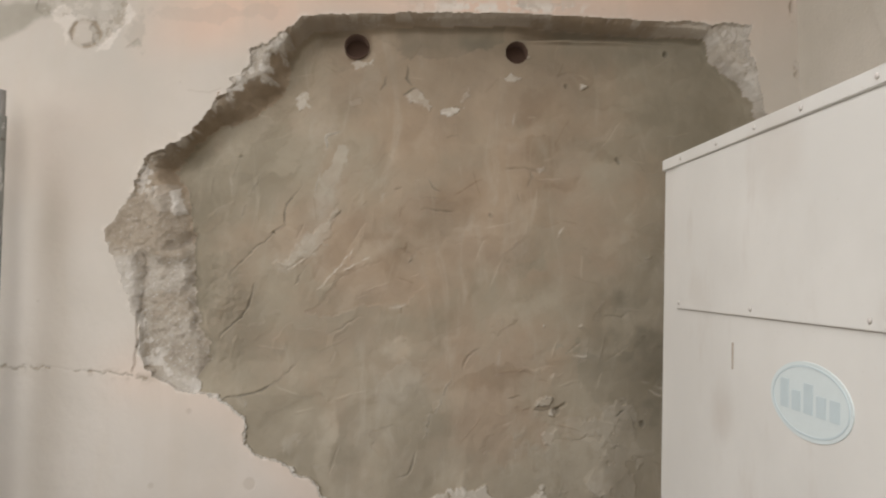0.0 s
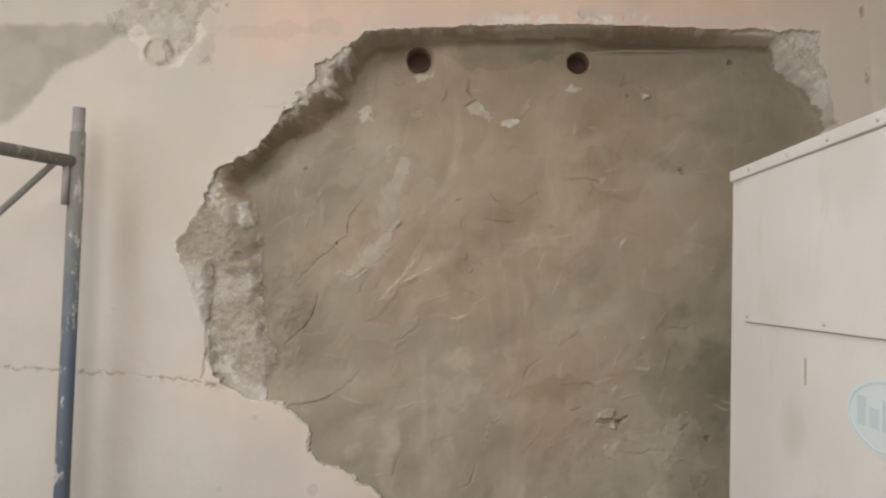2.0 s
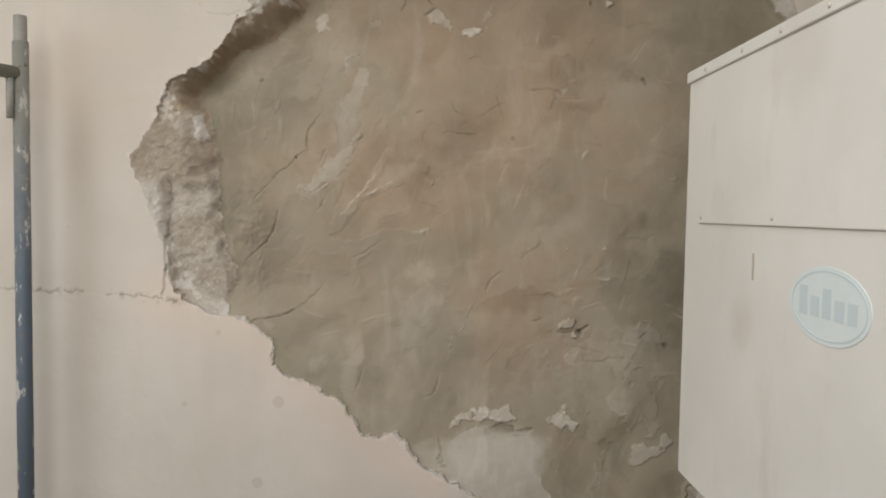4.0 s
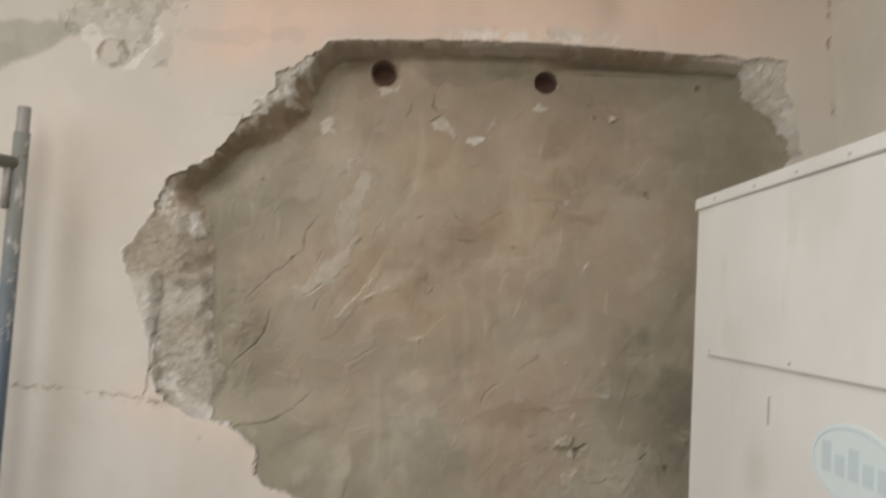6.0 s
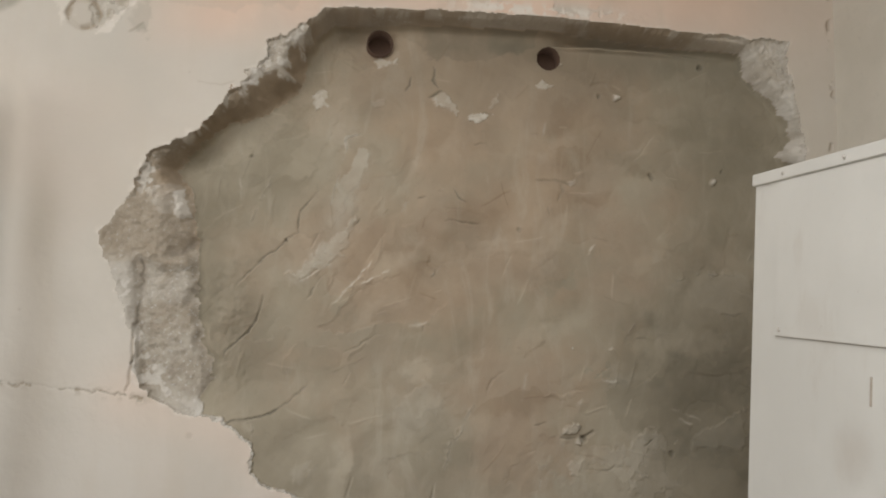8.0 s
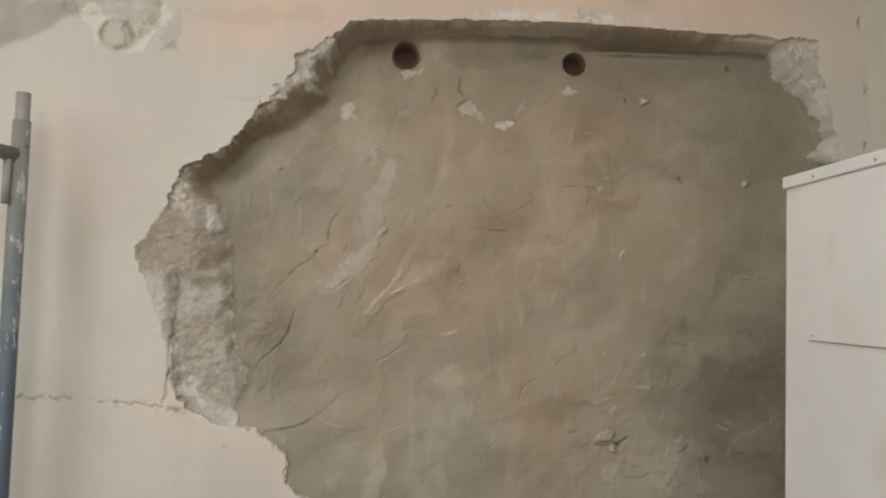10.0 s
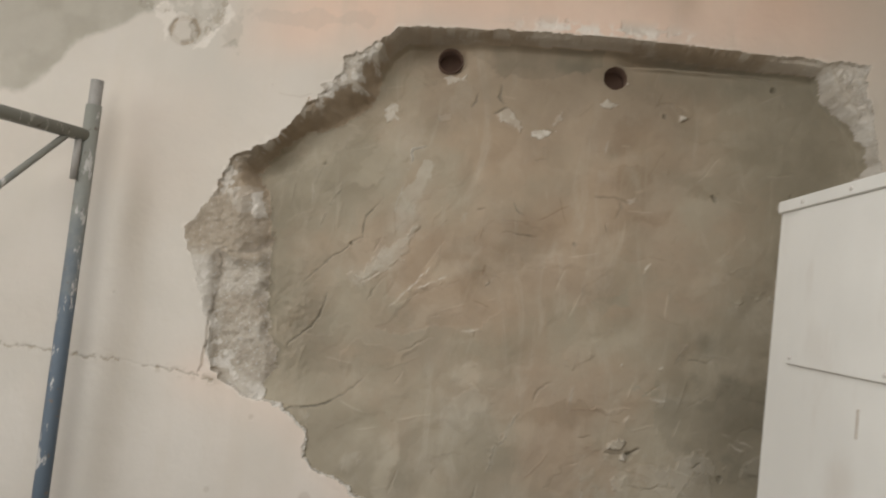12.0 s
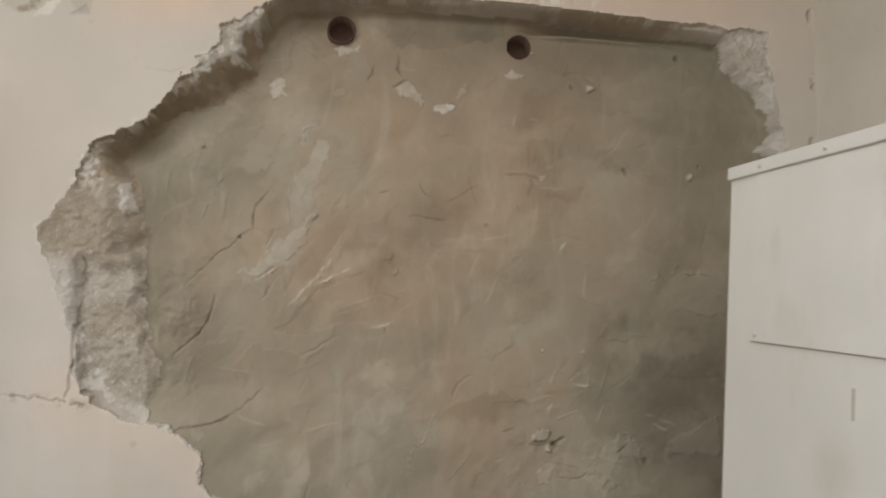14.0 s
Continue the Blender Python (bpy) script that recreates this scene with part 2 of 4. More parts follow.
def along(points, x, z):
    """Distance to a chain of lines, the side on which (x, z) lies, and how far from its ends (0 to 1)."""
    best, side, share = np.full(x.shape, 1e9), np.ones(x.shape), np.zeros(x.shape)
    lengths = [math.hypot(b[0] - a[0], b[1] - a[1]) for a, b in zip(points, points[1:])]
    done, whole = 0.0, sum(lengths)
    for (ax, az), (bx, bz), long in zip(points, points[1:], lengths):
        dx, dz = bx - ax, bz - az
        t = np.clip(((x - ax) * dx + (z - az) * dz) / (long * long), 0, 1)
        d = np.hypot(x - ax - t * dx, z - az - t * dz)
        nearer = d < best
        best = np.where(nearer, d, best)
        side = np.where(nearer, np.sign(dx * (z - az) - dz * (x - ax)), side)
        share = np.where(nearer, (done + t * long) / whole, share)
        done += long
    return best, side, np.sin(np.pi * np.clip(share, 0, 1)) ** 0.6


def inside(points, x, z):
    """Signed distance to a closed outline, below zero inside it."""
    odd = np.zeros(x.shape, bool)
    for (ax, az), (bx, bz) in zip(points, points[1:] + points[:1]):
        if az != bz:
            odd ^= ((az > z) != (bz > z)) & (x < (bx - ax) * (z - az) / (bz - az) + ax)
    return np.where(odd, -1, 1) * to_lines(points, x, z, True)


# The break in the painted plaster, clockwise from its upper corner, and the cement fill behind it.
LIP = [(-0.24, 2.553), (0.21, 2.575), (0.48, 2.572), (1.12, 2.552), (1.25, 2.556), (1.232, 2.47), (1.274, 2.328), (1.292, 2.2),
       (1.26, 1.7), (1.12, 1.0), (0.85, 0.62), (0.4, 0.64), (0.235, 0.763), (0.065, 0.868), (0.02, 0.914), (-0.015, 0.975), (-0.122, 0.97), (-0.157, 1.033),
       (-0.2, 1.088), (-0.37, 1.168), (-0.4, 1.2), (-0.412, 1.27), (-0.461, 1.328), (-0.64, 1.382), (-0.69, 1.41), (-0.73, 1.48),
       (-0.735, 1.565), (-0.768, 1.67), (-0.806, 1.765), (-0.846, 1.862), (-0.773, 1.94), (-0.718, 2.085), (-0.652, 2.125), (-0.549, 2.21), (-0.48, 2.315),
       (-0.43, 2.362), (-0.4, 2.39), (-0.395, 2.44), (-0.338, 2.464), (-0.303, 2.494), (-0.266, 2.521)]
FILL = [(-0.212, 2.54), (-0.27, 2.49), (-0.293, 2.415), (-0.31, 2.32), (-0.4, 2.253), (-0.515, 2.208), (-0.612, 2.128), (-0.658, 2.062),
        (-0.618, 2.005), (-0.592, 1.914), (-0.576, 1.846), (-0.565, 1.693), (-0.562, 1.558), (-0.524, 1.491), (-0.535, 1.391), (-0.6, 1.2),
        (-0.3, 0.4), (1.4, 0.4), (1.4, 2.1), (1.226, 2.185), (1.267, 2.239), (1.255, 2.302), (1.21, 2.365), (1.137, 2.435), (1.1, 2.52), (0.5, 2.556)]
jag = 0.0085 * fbm(GX, GZ, 0.045, 3, 5, 0.55)
RX = GX + 0.005 * fbm(GX, GZ, 0.02, 11, 3)
RZ = GZ + 0.005 * fbm(GX, GZ, 0.02, 17, 3)
top = step(GZ, 2.46, 2.5) * step(GX, -0.3, -0.25) * (1 - step(GX, 1.06, 1.12))
lip = inside(LIP, GX + (RX - GX) * (1 - 0.7 * top), GZ + (RZ - GZ) * (1 - 0.7 * top)) + jag * (1 - 0.72 * top) + 0.003 * top * fbm(GX, GZ, 0.12, 5, 2)
fill = inside(FILL, GX + (RX - GX) * (1 - top), GZ + (RZ - GZ) * (1 - top)) + (0.6 + 0.9 * (1 - step(GZ, 1.7, 1.9))) * jag * (1 - top) * (1 - 0.65 * step(GX, 0.95, 1.05))
fill = np.maximum(fill, lip + 0.007 - 0.004 * top)
pipes = [(-0.069, 2.49), (0.471, 2.475)]

def blurred(field, cells_wide):
    """The field smoothed by two passes of a square window."""
    for _ in range(2):
        for axis in (0, 1):
            pad = [(0, 0), (0, 0)]
            pad[axis] = (cells_wide + 1, cells_wide)
            total = np.cumsum(np.pad(field, pad, mode="edge"), axis)
            width = 2 * cells_wide + 1
            field = (total[width:] - total[:-width]) / width if axis == 0 else (total[:, width:] - total[:, :-width]) / width
    return field


# depth into the wall
smooth_lip = blurred(inside(LIP, GX, GZ), 6)
grit = 0.5 + 0.5 * fbm(GX, GZ, 0.05, 41, 5, 0.55)
across = np.clip(-lip / (np.maximum(-lip, 0) + np.maximum(fill, 0) + 1e-6), 0, 1)
across = across * (1 - top) + top * np.clip(1 - fill / 0.017, 0, 1)
floor_depth = 0.078 + 0.018 * step(GZ, 2.3, 2.5)
floor_depth = floor_depth - 0.03 * np.exp(-((fill / 0.12) ** 2)) * (1 - step(GZ, 1.76, 1.9)) * (1 - step(GX, -0.45, -0.35))
low_edge = (1 - step(GZ, 1.34, 1.46)) * (1 - step(GX, 0.25, 0.6))
floor_depth = floor_depth + 0.05 * np.exp(-((fill / 0.1) ** 2)) * step(GZ, 1.98, 2.1) * (1 - step(GX, -0.15, 0.05))
floor_depth = floor_depth * (1 - low_edge) + low_edge * (0.007 + (floor_depth - 0.007) * step(-smooth_lip, 0.0, 0.32))
bulge = step(GZ + 0.012 * fbm(GX, GZ, 0.05, 39, 3), 1.765, 1.785) * (1 - step(GZ, 1.95, 2.0)) * (1 - step(GX, -0.62, -0.57))
seam = to_lines([(-0.722, 1.785), (-0.727, 1.68), (-0.732, 1.55), (-0.74, 1.41)], RX, GZ)
wedge = (1 - step(GX + 0.1 * (GZ - 1.6), -0.735, -0.725)) * (1 - step(GZ, 1.77, 1.79))
slope_in = 0.5 + 0.36 * (1 - step(GZ, 1.78, 1.82)) * (1 - step(GX, -0.5, -0.45)) + 0.3 * step(GX, 0.9, 1.0) - 0.25 * step(GZ, 2.02, 2.1) * (1 - step(GX, 0.0, 0.2))
strip = (1 - step(GZ, 1.78, 1.82)) * (1 - step(GX, -0.5, -0.45))
rim_depth = 0.012 * np.exp(-((seam / 0.005) ** 2)) + (0.018 + 0.012 * (1 - step(GZ, 1.74, 1.8)) * (1 - wedge) - 0.012 * bulge - 0.012 * wedge) * (1 - 0.8 * low_edge) * step(-lip, 0.0, 0.008 + 0.02 * np.maximum(bulge, wedge)) + (1 - top) * (1 - 0.75 * bulge) * (1 - 0.8 * wedge) * (1 - low_edge) * (0.0075 - 0.004 * np.maximum(strip, step(GX, 1.0, 1.1))) * (grit - 0.4) * step(-lip, 0.002, 0.02) + (floor_depth - 0.018) * step(across, slope_in, 1.0) + (1 - top) * (1 - low_edge) * 0.010 * np.exp(-((np.maximum(fill, 0) / 0.007) ** 2)) * step(fbm(GX, GZ, 0.06, 43, 2), -0.4, 0.3)
chips = np.zeros_like(GX)
for flake_line, reach in (([(-0.47, 2.318), (-0.43, 2.35), (-0.40, 2.375)], 0.022), ([(-0.388, 2.40), (-0.372, 2.44), (-0.325, 2.46), (-0.31, 2.48)], 0.036), ([(-0.36, 2.355), (-0.34, 2.35)], 0.012)):
    chips = np.maximum(chips, 1 - step(to_lines(flake_line, RX, RZ) + 0.4 * reach * fbm(GX, GZ, 0.035, 37, 4, 0.6), reach * 0.7, reach * 1.1))
rim_depth = rim_depth * (1 - chips) + chips * np.clip(0.004 + 0.3 * np.maximum(-lip, 0) + 0.007 * fbm(GX, GZ, 0.03, 35, 4, 0.6), 0.001, 0.05)
notch = to_lines([(-0.645, 1.805), (-0.612, 1.82), (-0.585, 1.842), (-0.566, 1.84)], RX, RZ)
rim_depth = rim_depth + 0.028 * np.exp(-((notch / 0.012) ** 2))
shard = 1 - step(inside([(-0.652, 1.982), (-0.629, 1.998), (-0.603, 1.916), (-0.641, 1.912)], RX, RZ), -0.002, 0.003)
rim_depth = rim_depth * (1 - 0.5 * shard) + 0.5 * shard * (0.024 + 0.2 * np.maximum(GX + 0.65, 0))
ux, uz = GX * 0.78 - GZ * 0.62, GX * 0.62 + GZ * 0.78
warp = 0.06 * fbm(GX, GZ, 0.25, 57, 3)
swirl = fbm(ux * 1.6 + warp, uz * 0.9 + warp, 0.2, 61, 4, 0.5)
cement_depth = floor_depth + 0.003 * swirl + 0.014 * fbm(GX, GZ, 0.5, 91, 2) * step(-fill, 0, 0.1) + 0.0003 * fbm(GX, GZ, 0.015, 97, 3)
# overlapping trowel dabs: each a thin plate with one sharp lip and one feathered side
layer = 0.5 + 0.12 * swirl
WX = GX + 0.03 * fbm(GX, GZ, 0.11, 63, 5, 0.55)
WZ = GZ + 0.03 * fbm(GX, GZ, 0.11, 67, 5, 0.55)
for k in range(640):
    cx, cz = rng.uniform(-0.75, 1.3), rng.uniform(0.6, 2.6)
    slant = 52 if cx < 0.1 + 0.25 * (cz - 1.7) else 14
    slant = 80 if cz < 1.25 and cx > -0.2 else slant
    a = radians(slant + rng.normal(0, 20))
    size = 1.0 if k < 300 else 0.38
    long, short = size * rng.uniform(0.05, 0.22), size * rng.uniform(0.02, 0.085)
    sharp = rng.choice((0.1, 0.4, 0.6, 0.85, 0.95))
    i0, i1 = np.searchsorted(xs, (cx - long * 1.5, cx + long * 1.5))
    j0, j1 = np.searchsorted(zs, (cz - long * 1.5, cz + long * 1.5))
    w = np.s_[j0:j1, i0:i1]
    dx, dz = WX[w] - cx, WZ[w] - cz
    u, v = (dx * math.cos(a) + dz * math.sin(a)) / long, (-dx * math.sin(a) + dz * math.cos(a)) / short
    v = v * (1 if rng.random() < 0.6 else -1)
    plate = step(1 - np.hypot(u, v), 0, sharp + (0.95 - sharp) * step(v, -0.35, 0.4))
    cement_depth[w] -= plate * (0.6 + 0.4 * size) * (0.0003 + 0.0024 * rng.random() ** 2.5) * (0.3 if cz < 1.3 else 1.0) * rng.choice((1, 1, 1, -0.5))
    layer[w] += (rng.uniform(0.12, 0.85) - layer[w]) * plate * rng.uniform(0.25, 0.8) * (0.3 + 0.7 * size)
# short straight scratches left by the trowel
for k in range(95):
    cx, cz = rng.uniform(-0.6, 1.2), rng.uniform(0.7, 2.5)
    a = radians(rng.choice((55, 20, 80, -10)) + rng.normal(0, 12))
    long, thin = rng.uniform(0.015, 0.07), rng.uniform(0.0018, 0.0032)
    i0, i1 = np.searchsorted(xs, (cx - long * 1.3, cx + long * 1.3))
    j0, j1 = np.searchsorted(zs, (cz - long * 1.3, cz + long * 1.3))
    w = np.s_[j0:j1, i0:i1]
    dx, dz = GX[w] + 0.15 * (WX[w] - GX[w]) - cx, GZ[w] + 0.15 * (WZ[w] - GZ[w]) - cz
    u, v = dx * math.cos(a) + dz * math.sin(a), -dx * math.sin(a) + dz * math.cos(a)
    mark = step(1 - np.abs(u) / long, 0, 0.5) * np.exp(-((v / thin) ** 2))
    cement_depth[w] += mark * rng.choice((0.001, 0.0016, -0.001, -0.0014))
    layer[w] += mark * rng.choice((-0.25, -0.15, 0.2, 0.3))
# recess and thin ledge under the top edge
ledge = step(GX, 0.45, 0.6) * (1 - step(GX, 1.06, 1.1))
cement_depth += ledge * 0.05 * step(GZ, 2.516, 2.524) - ledge * (0.013 + 0.005 * fbm(GX, GZ, 0.05, 99, 3)) * np.exp(-((GZ - 2.512) / 0.006) ** 2)

CX = GX + 0.004 * fbm(GX, GZ, 0.03, 101, 4)
CZ = GZ + 0.004 * fbm(GX, GZ, 0.03, 107, 4)
pale, brown, dark = np.zeros_like(GX), np.zeros_like(GX), 0.2 * np.clip(fbm(GX, GZ, 0.25, 199, 4), 0, 1)
patchy = step(fbm(GX, GZ, 0.12, 151, 4), -0.5, 0.6)
near = lambda x, z, sx, sz: np.exp(-((GX - x) / sx) ** 2 - ((GZ - z) / sz) ** 2)


def window(points, pad):
    """The part of the grid round the points."""
    i0, i1 = np.searchsorted(xs, (min(p[0] for p in points) - pad, max(p[0] for p in points) + pad))
    j0, j1 = np.searchsorted(zs, (min(p[1] for p in points) - pad, max(p[1] for p in points) + pad))
    return np.s_[j0:j1, i0:i1]


def blot(points, edge, seed, size=0.06):
    """1 inside a ragged outline, 0 outside."""
    w = window(points, 0.03 + 3 * edge)
    whole = np.zeros_like(GX)
    whole[w] = 1 - step(inside(points, CX[w], CZ[w]) + edge * fbm(GX[w], GZ[w], size, seed, 4, 0.6), -edge * 0.35, edge * 0.35)
    return whole


def smear(points, edge, seed):
    """Like blot, but sharp along some stretches of its outline and feathered along others."""
    w = window(points, 0.05 + 3 * edge)
    far = inside(points, CX[w], CZ[w]) + edge * fbm(GX[w], GZ[w], 0.07, seed, 5, 0.65)
    soft = 0.003 + 0.05 * step(fbm(GX[w], GZ[w], 0.14, seed + 7, 2), -0.45, 0.5)
    whole = np.zeros_like(GX)
    whole[w] = 1 - step(far, -soft, soft * 0.6)
    return whole


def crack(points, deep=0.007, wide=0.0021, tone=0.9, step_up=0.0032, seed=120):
    """A thin groove whose shade is painted dark, the cement a little prouder along one side of it."""
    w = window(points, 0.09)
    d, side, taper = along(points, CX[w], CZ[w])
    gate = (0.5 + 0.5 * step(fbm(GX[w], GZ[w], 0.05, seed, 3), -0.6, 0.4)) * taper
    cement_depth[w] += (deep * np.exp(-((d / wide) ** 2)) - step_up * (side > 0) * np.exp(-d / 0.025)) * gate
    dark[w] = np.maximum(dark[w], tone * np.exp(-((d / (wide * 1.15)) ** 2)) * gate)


def ridge(points, high=0.006, wide=0.005, tone=0.6, seed=300, turn=-1):
    """A curled-up lip of cement left by the trowel, a highlight painted along its crest."""
    w = window(points, 0.09)
    d, side, taper = along(points, CX[w], CZ[w])
    lean = step(fbm(GX[w], GZ[w], 0.04, seed, 4, 0.6), -0.5, 0.5) * taper
    cement_depth[w] -= high * (side * turn > 0) * np.exp(-d / 0.02) * lean
    pale[w] = np.maximum(pale[w], tone * np.exp(-((d / wide) ** 2)) * lean)


def dab(points, high, edge, seed, to_pale=0.0, to_brown=0.0, to_dark=0.0):
    """A thin plate of cement with an outline of its own, proud of the rest or sunk into it."""
    if edge > 0.009:
        mask = smear(points, edge, seed)
        mask = mask * (0.65 + 0.35 * patchy)
    else:
        mask = blot(points, edge * 1.2, seed, 0.022) * (0.62 + 0.38 * step(fbm(GX, GZ, 0.022, seed + 3, 3, 0.6), -0.3, 0.5))
    cement_depth[:] -= high * mask * (1.0 if high > 0 else 0.6)
    for field, share in ((pale, to_pale), (brown, to_brown), (dark, to_dark)):
        if share:
            field += share * mask


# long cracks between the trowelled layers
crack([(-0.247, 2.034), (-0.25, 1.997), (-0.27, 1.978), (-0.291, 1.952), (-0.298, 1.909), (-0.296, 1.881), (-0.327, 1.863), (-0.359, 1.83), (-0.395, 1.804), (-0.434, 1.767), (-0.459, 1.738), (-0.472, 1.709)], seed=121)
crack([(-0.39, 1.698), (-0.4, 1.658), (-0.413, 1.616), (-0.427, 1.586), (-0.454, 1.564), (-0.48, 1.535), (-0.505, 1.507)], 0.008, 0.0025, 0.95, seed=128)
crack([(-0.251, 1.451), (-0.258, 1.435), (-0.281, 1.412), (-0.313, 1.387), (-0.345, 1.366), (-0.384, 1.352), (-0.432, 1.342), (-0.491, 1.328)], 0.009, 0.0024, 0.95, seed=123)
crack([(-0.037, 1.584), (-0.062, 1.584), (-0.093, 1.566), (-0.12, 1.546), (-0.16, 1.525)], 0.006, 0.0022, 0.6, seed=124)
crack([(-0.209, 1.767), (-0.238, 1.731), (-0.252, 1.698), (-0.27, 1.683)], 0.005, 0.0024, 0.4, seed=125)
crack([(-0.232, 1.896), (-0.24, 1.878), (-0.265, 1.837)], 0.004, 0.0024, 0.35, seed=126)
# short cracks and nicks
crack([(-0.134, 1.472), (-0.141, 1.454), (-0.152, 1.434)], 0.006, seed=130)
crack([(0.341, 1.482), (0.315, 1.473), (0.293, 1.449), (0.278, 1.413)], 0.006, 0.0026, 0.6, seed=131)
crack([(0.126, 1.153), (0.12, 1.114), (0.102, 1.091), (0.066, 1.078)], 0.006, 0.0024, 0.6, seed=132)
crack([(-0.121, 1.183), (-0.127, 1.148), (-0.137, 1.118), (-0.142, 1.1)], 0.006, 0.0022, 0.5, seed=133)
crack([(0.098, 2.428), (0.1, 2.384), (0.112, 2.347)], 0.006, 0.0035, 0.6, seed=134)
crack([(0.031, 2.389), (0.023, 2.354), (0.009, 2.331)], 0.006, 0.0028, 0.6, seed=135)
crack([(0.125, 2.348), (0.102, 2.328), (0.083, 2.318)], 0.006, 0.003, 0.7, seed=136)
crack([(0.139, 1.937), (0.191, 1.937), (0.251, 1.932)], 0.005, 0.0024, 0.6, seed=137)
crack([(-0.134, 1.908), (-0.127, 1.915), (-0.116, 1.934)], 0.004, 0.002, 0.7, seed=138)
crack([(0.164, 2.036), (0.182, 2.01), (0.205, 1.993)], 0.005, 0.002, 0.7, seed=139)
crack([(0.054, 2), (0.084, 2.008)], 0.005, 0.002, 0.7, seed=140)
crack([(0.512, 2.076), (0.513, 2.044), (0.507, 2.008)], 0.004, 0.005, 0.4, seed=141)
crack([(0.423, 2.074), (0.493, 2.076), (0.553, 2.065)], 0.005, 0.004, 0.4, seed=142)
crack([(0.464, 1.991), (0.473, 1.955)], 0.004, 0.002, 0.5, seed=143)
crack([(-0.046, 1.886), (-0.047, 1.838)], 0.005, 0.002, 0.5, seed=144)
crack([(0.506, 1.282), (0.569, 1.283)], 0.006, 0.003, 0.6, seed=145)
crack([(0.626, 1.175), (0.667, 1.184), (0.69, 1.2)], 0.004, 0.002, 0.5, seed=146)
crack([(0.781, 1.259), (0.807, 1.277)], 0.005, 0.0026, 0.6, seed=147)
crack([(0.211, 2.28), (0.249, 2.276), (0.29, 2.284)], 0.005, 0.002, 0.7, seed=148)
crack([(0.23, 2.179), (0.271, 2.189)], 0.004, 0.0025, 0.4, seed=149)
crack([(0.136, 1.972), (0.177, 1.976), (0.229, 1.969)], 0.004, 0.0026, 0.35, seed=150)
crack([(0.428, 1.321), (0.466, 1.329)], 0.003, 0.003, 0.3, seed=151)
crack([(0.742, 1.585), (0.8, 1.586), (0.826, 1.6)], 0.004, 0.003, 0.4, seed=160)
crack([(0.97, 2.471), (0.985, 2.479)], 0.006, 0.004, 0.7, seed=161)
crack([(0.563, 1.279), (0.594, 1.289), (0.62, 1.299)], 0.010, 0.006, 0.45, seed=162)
# pale curled lips and drag marks
ridge([(-0.198, 1.667), (-0.172, 1.694), (-0.147, 1.723), (-0.114, 1.749), (-0.1, 1.775), (-0.071, 1.808), (-0.045, 1.845)], 0.007, 0.0036, 0.7, seed=300)
ridge([(-0.122, 1.731), (-0.085, 1.745), (-0.049, 1.766), (-0.016, 1.786)], 0.006, 0.0036, 0.65, seed=301)
ridge([(-0.303, 1.727), (-0.267, 1.749), (-0.231, 1.775), (-0.199, 1.799)], 0.005, 0.003, 0.5, seed=302)
ridge([(-0.34, 1.76), (-0.322, 1.767), (-0.3, 1.775)], 0.006, 0.003, 0.3, seed=303)
ridge([(0.04, 1.611), (0.086, 1.622), (0.117, 1.646)], 0.006, 0.006, 0.45, seed=304)
ridge([(0.403, 1.577), (0.406, 1.512), (0.398, 1.439), (0.385, 1.388)], 0.002, 0.005, 0.3, seed=305)
ridge([(0.212, 1.332), (0.197, 1.292), (0.177, 1.253)], 0.005, 0.004, 0.55, seed=306)
ridge([(0.25, 1.404), (0.226, 1.35), (0.204, 1.317)], 0.003, 0.005, 0.35, seed=307)
ridge([(0.459, 2.267), (0.453, 2.234), (0.443, 2.194)], 0.002, 0.004, 0.4, seed=308)
ridge([(0.134, 2.036), (0.121, 2.01)], 0.005, 0.004, 0.4, seed=309)
ridge([(0.043, 2.022), (0.024, 1.985), (0.008, 1.957)], 0.002, 0.0035, 0.35, seed=310)
ridge([(-0.482, 2.073), (-0.473, 2.029), (-0.464, 1.973)], 0.003, 0.004, 0.3, seed=311)
ridge([(-0.369, 2.061), (-0.389, 2.02), (-0.401, 1.992), (-0.415, 1.955), (-0.441, 1.9)], 0.006, 0.0035, 0.3, seed=312)
ridge([(-0.121, 2.2), (-0.14, 2.189), (-0.162, 2.175), (-0.165, 2.139), (-0.178, 2.102)], 0.009, 0.0045, 0.9, seed=313)
ridge([(-0.409, 1.334), (-0.401, 1.306), (-0.405, 1.281)], 0.004, 0.004, 0.35, seed=314)
ridge([(-0.147, 1.429), (-0.134, 1.443), (-0.123, 1.425)], 0.003, 0.003, 0.3, seed=315)
ridge([(0.896, 1.343), (0.94, 1.321)], 0.003, 0.0035, 0.4, seed=316)
ridge([(0.536, 1.365), (0.567, 1.387), (0.593, 1.412)], 0.004, 0.007, 0.35, seed=317)
ridge([(0.635, 1.459), (0.676, 1.448), (0.695, 1.47)], 0.003, 0.006, 0.3, seed=318)
ridge([(0.592, 1.839), (0.605, 1.861), (0.619, 1.88)], 0.005, 0.004, 0.5, seed=319)
ridge([(0.132, 1.797), (0.117, 1.775), (0.102, 1.76)], 0.006, 0.004, 0.45, seed=320)
ridge([(0.091, 1.532), (0.1, 1.514)], 0.004, 0.004, 0.5, seed=321)
ridge([(-0.183, 2.068), (-0.197, 2.012), (-0.204, 1.971)], 0.003, 0.004, 0.35, seed=322)
ridge([(0.539, 1.559), (0.554, 1.548)], 0.004, 0.004, 0.4, seed=323)
ridge([(0.659, 1.548), (0.674, 1.562)], 0.004, 0.004, 0.35, seed=324)
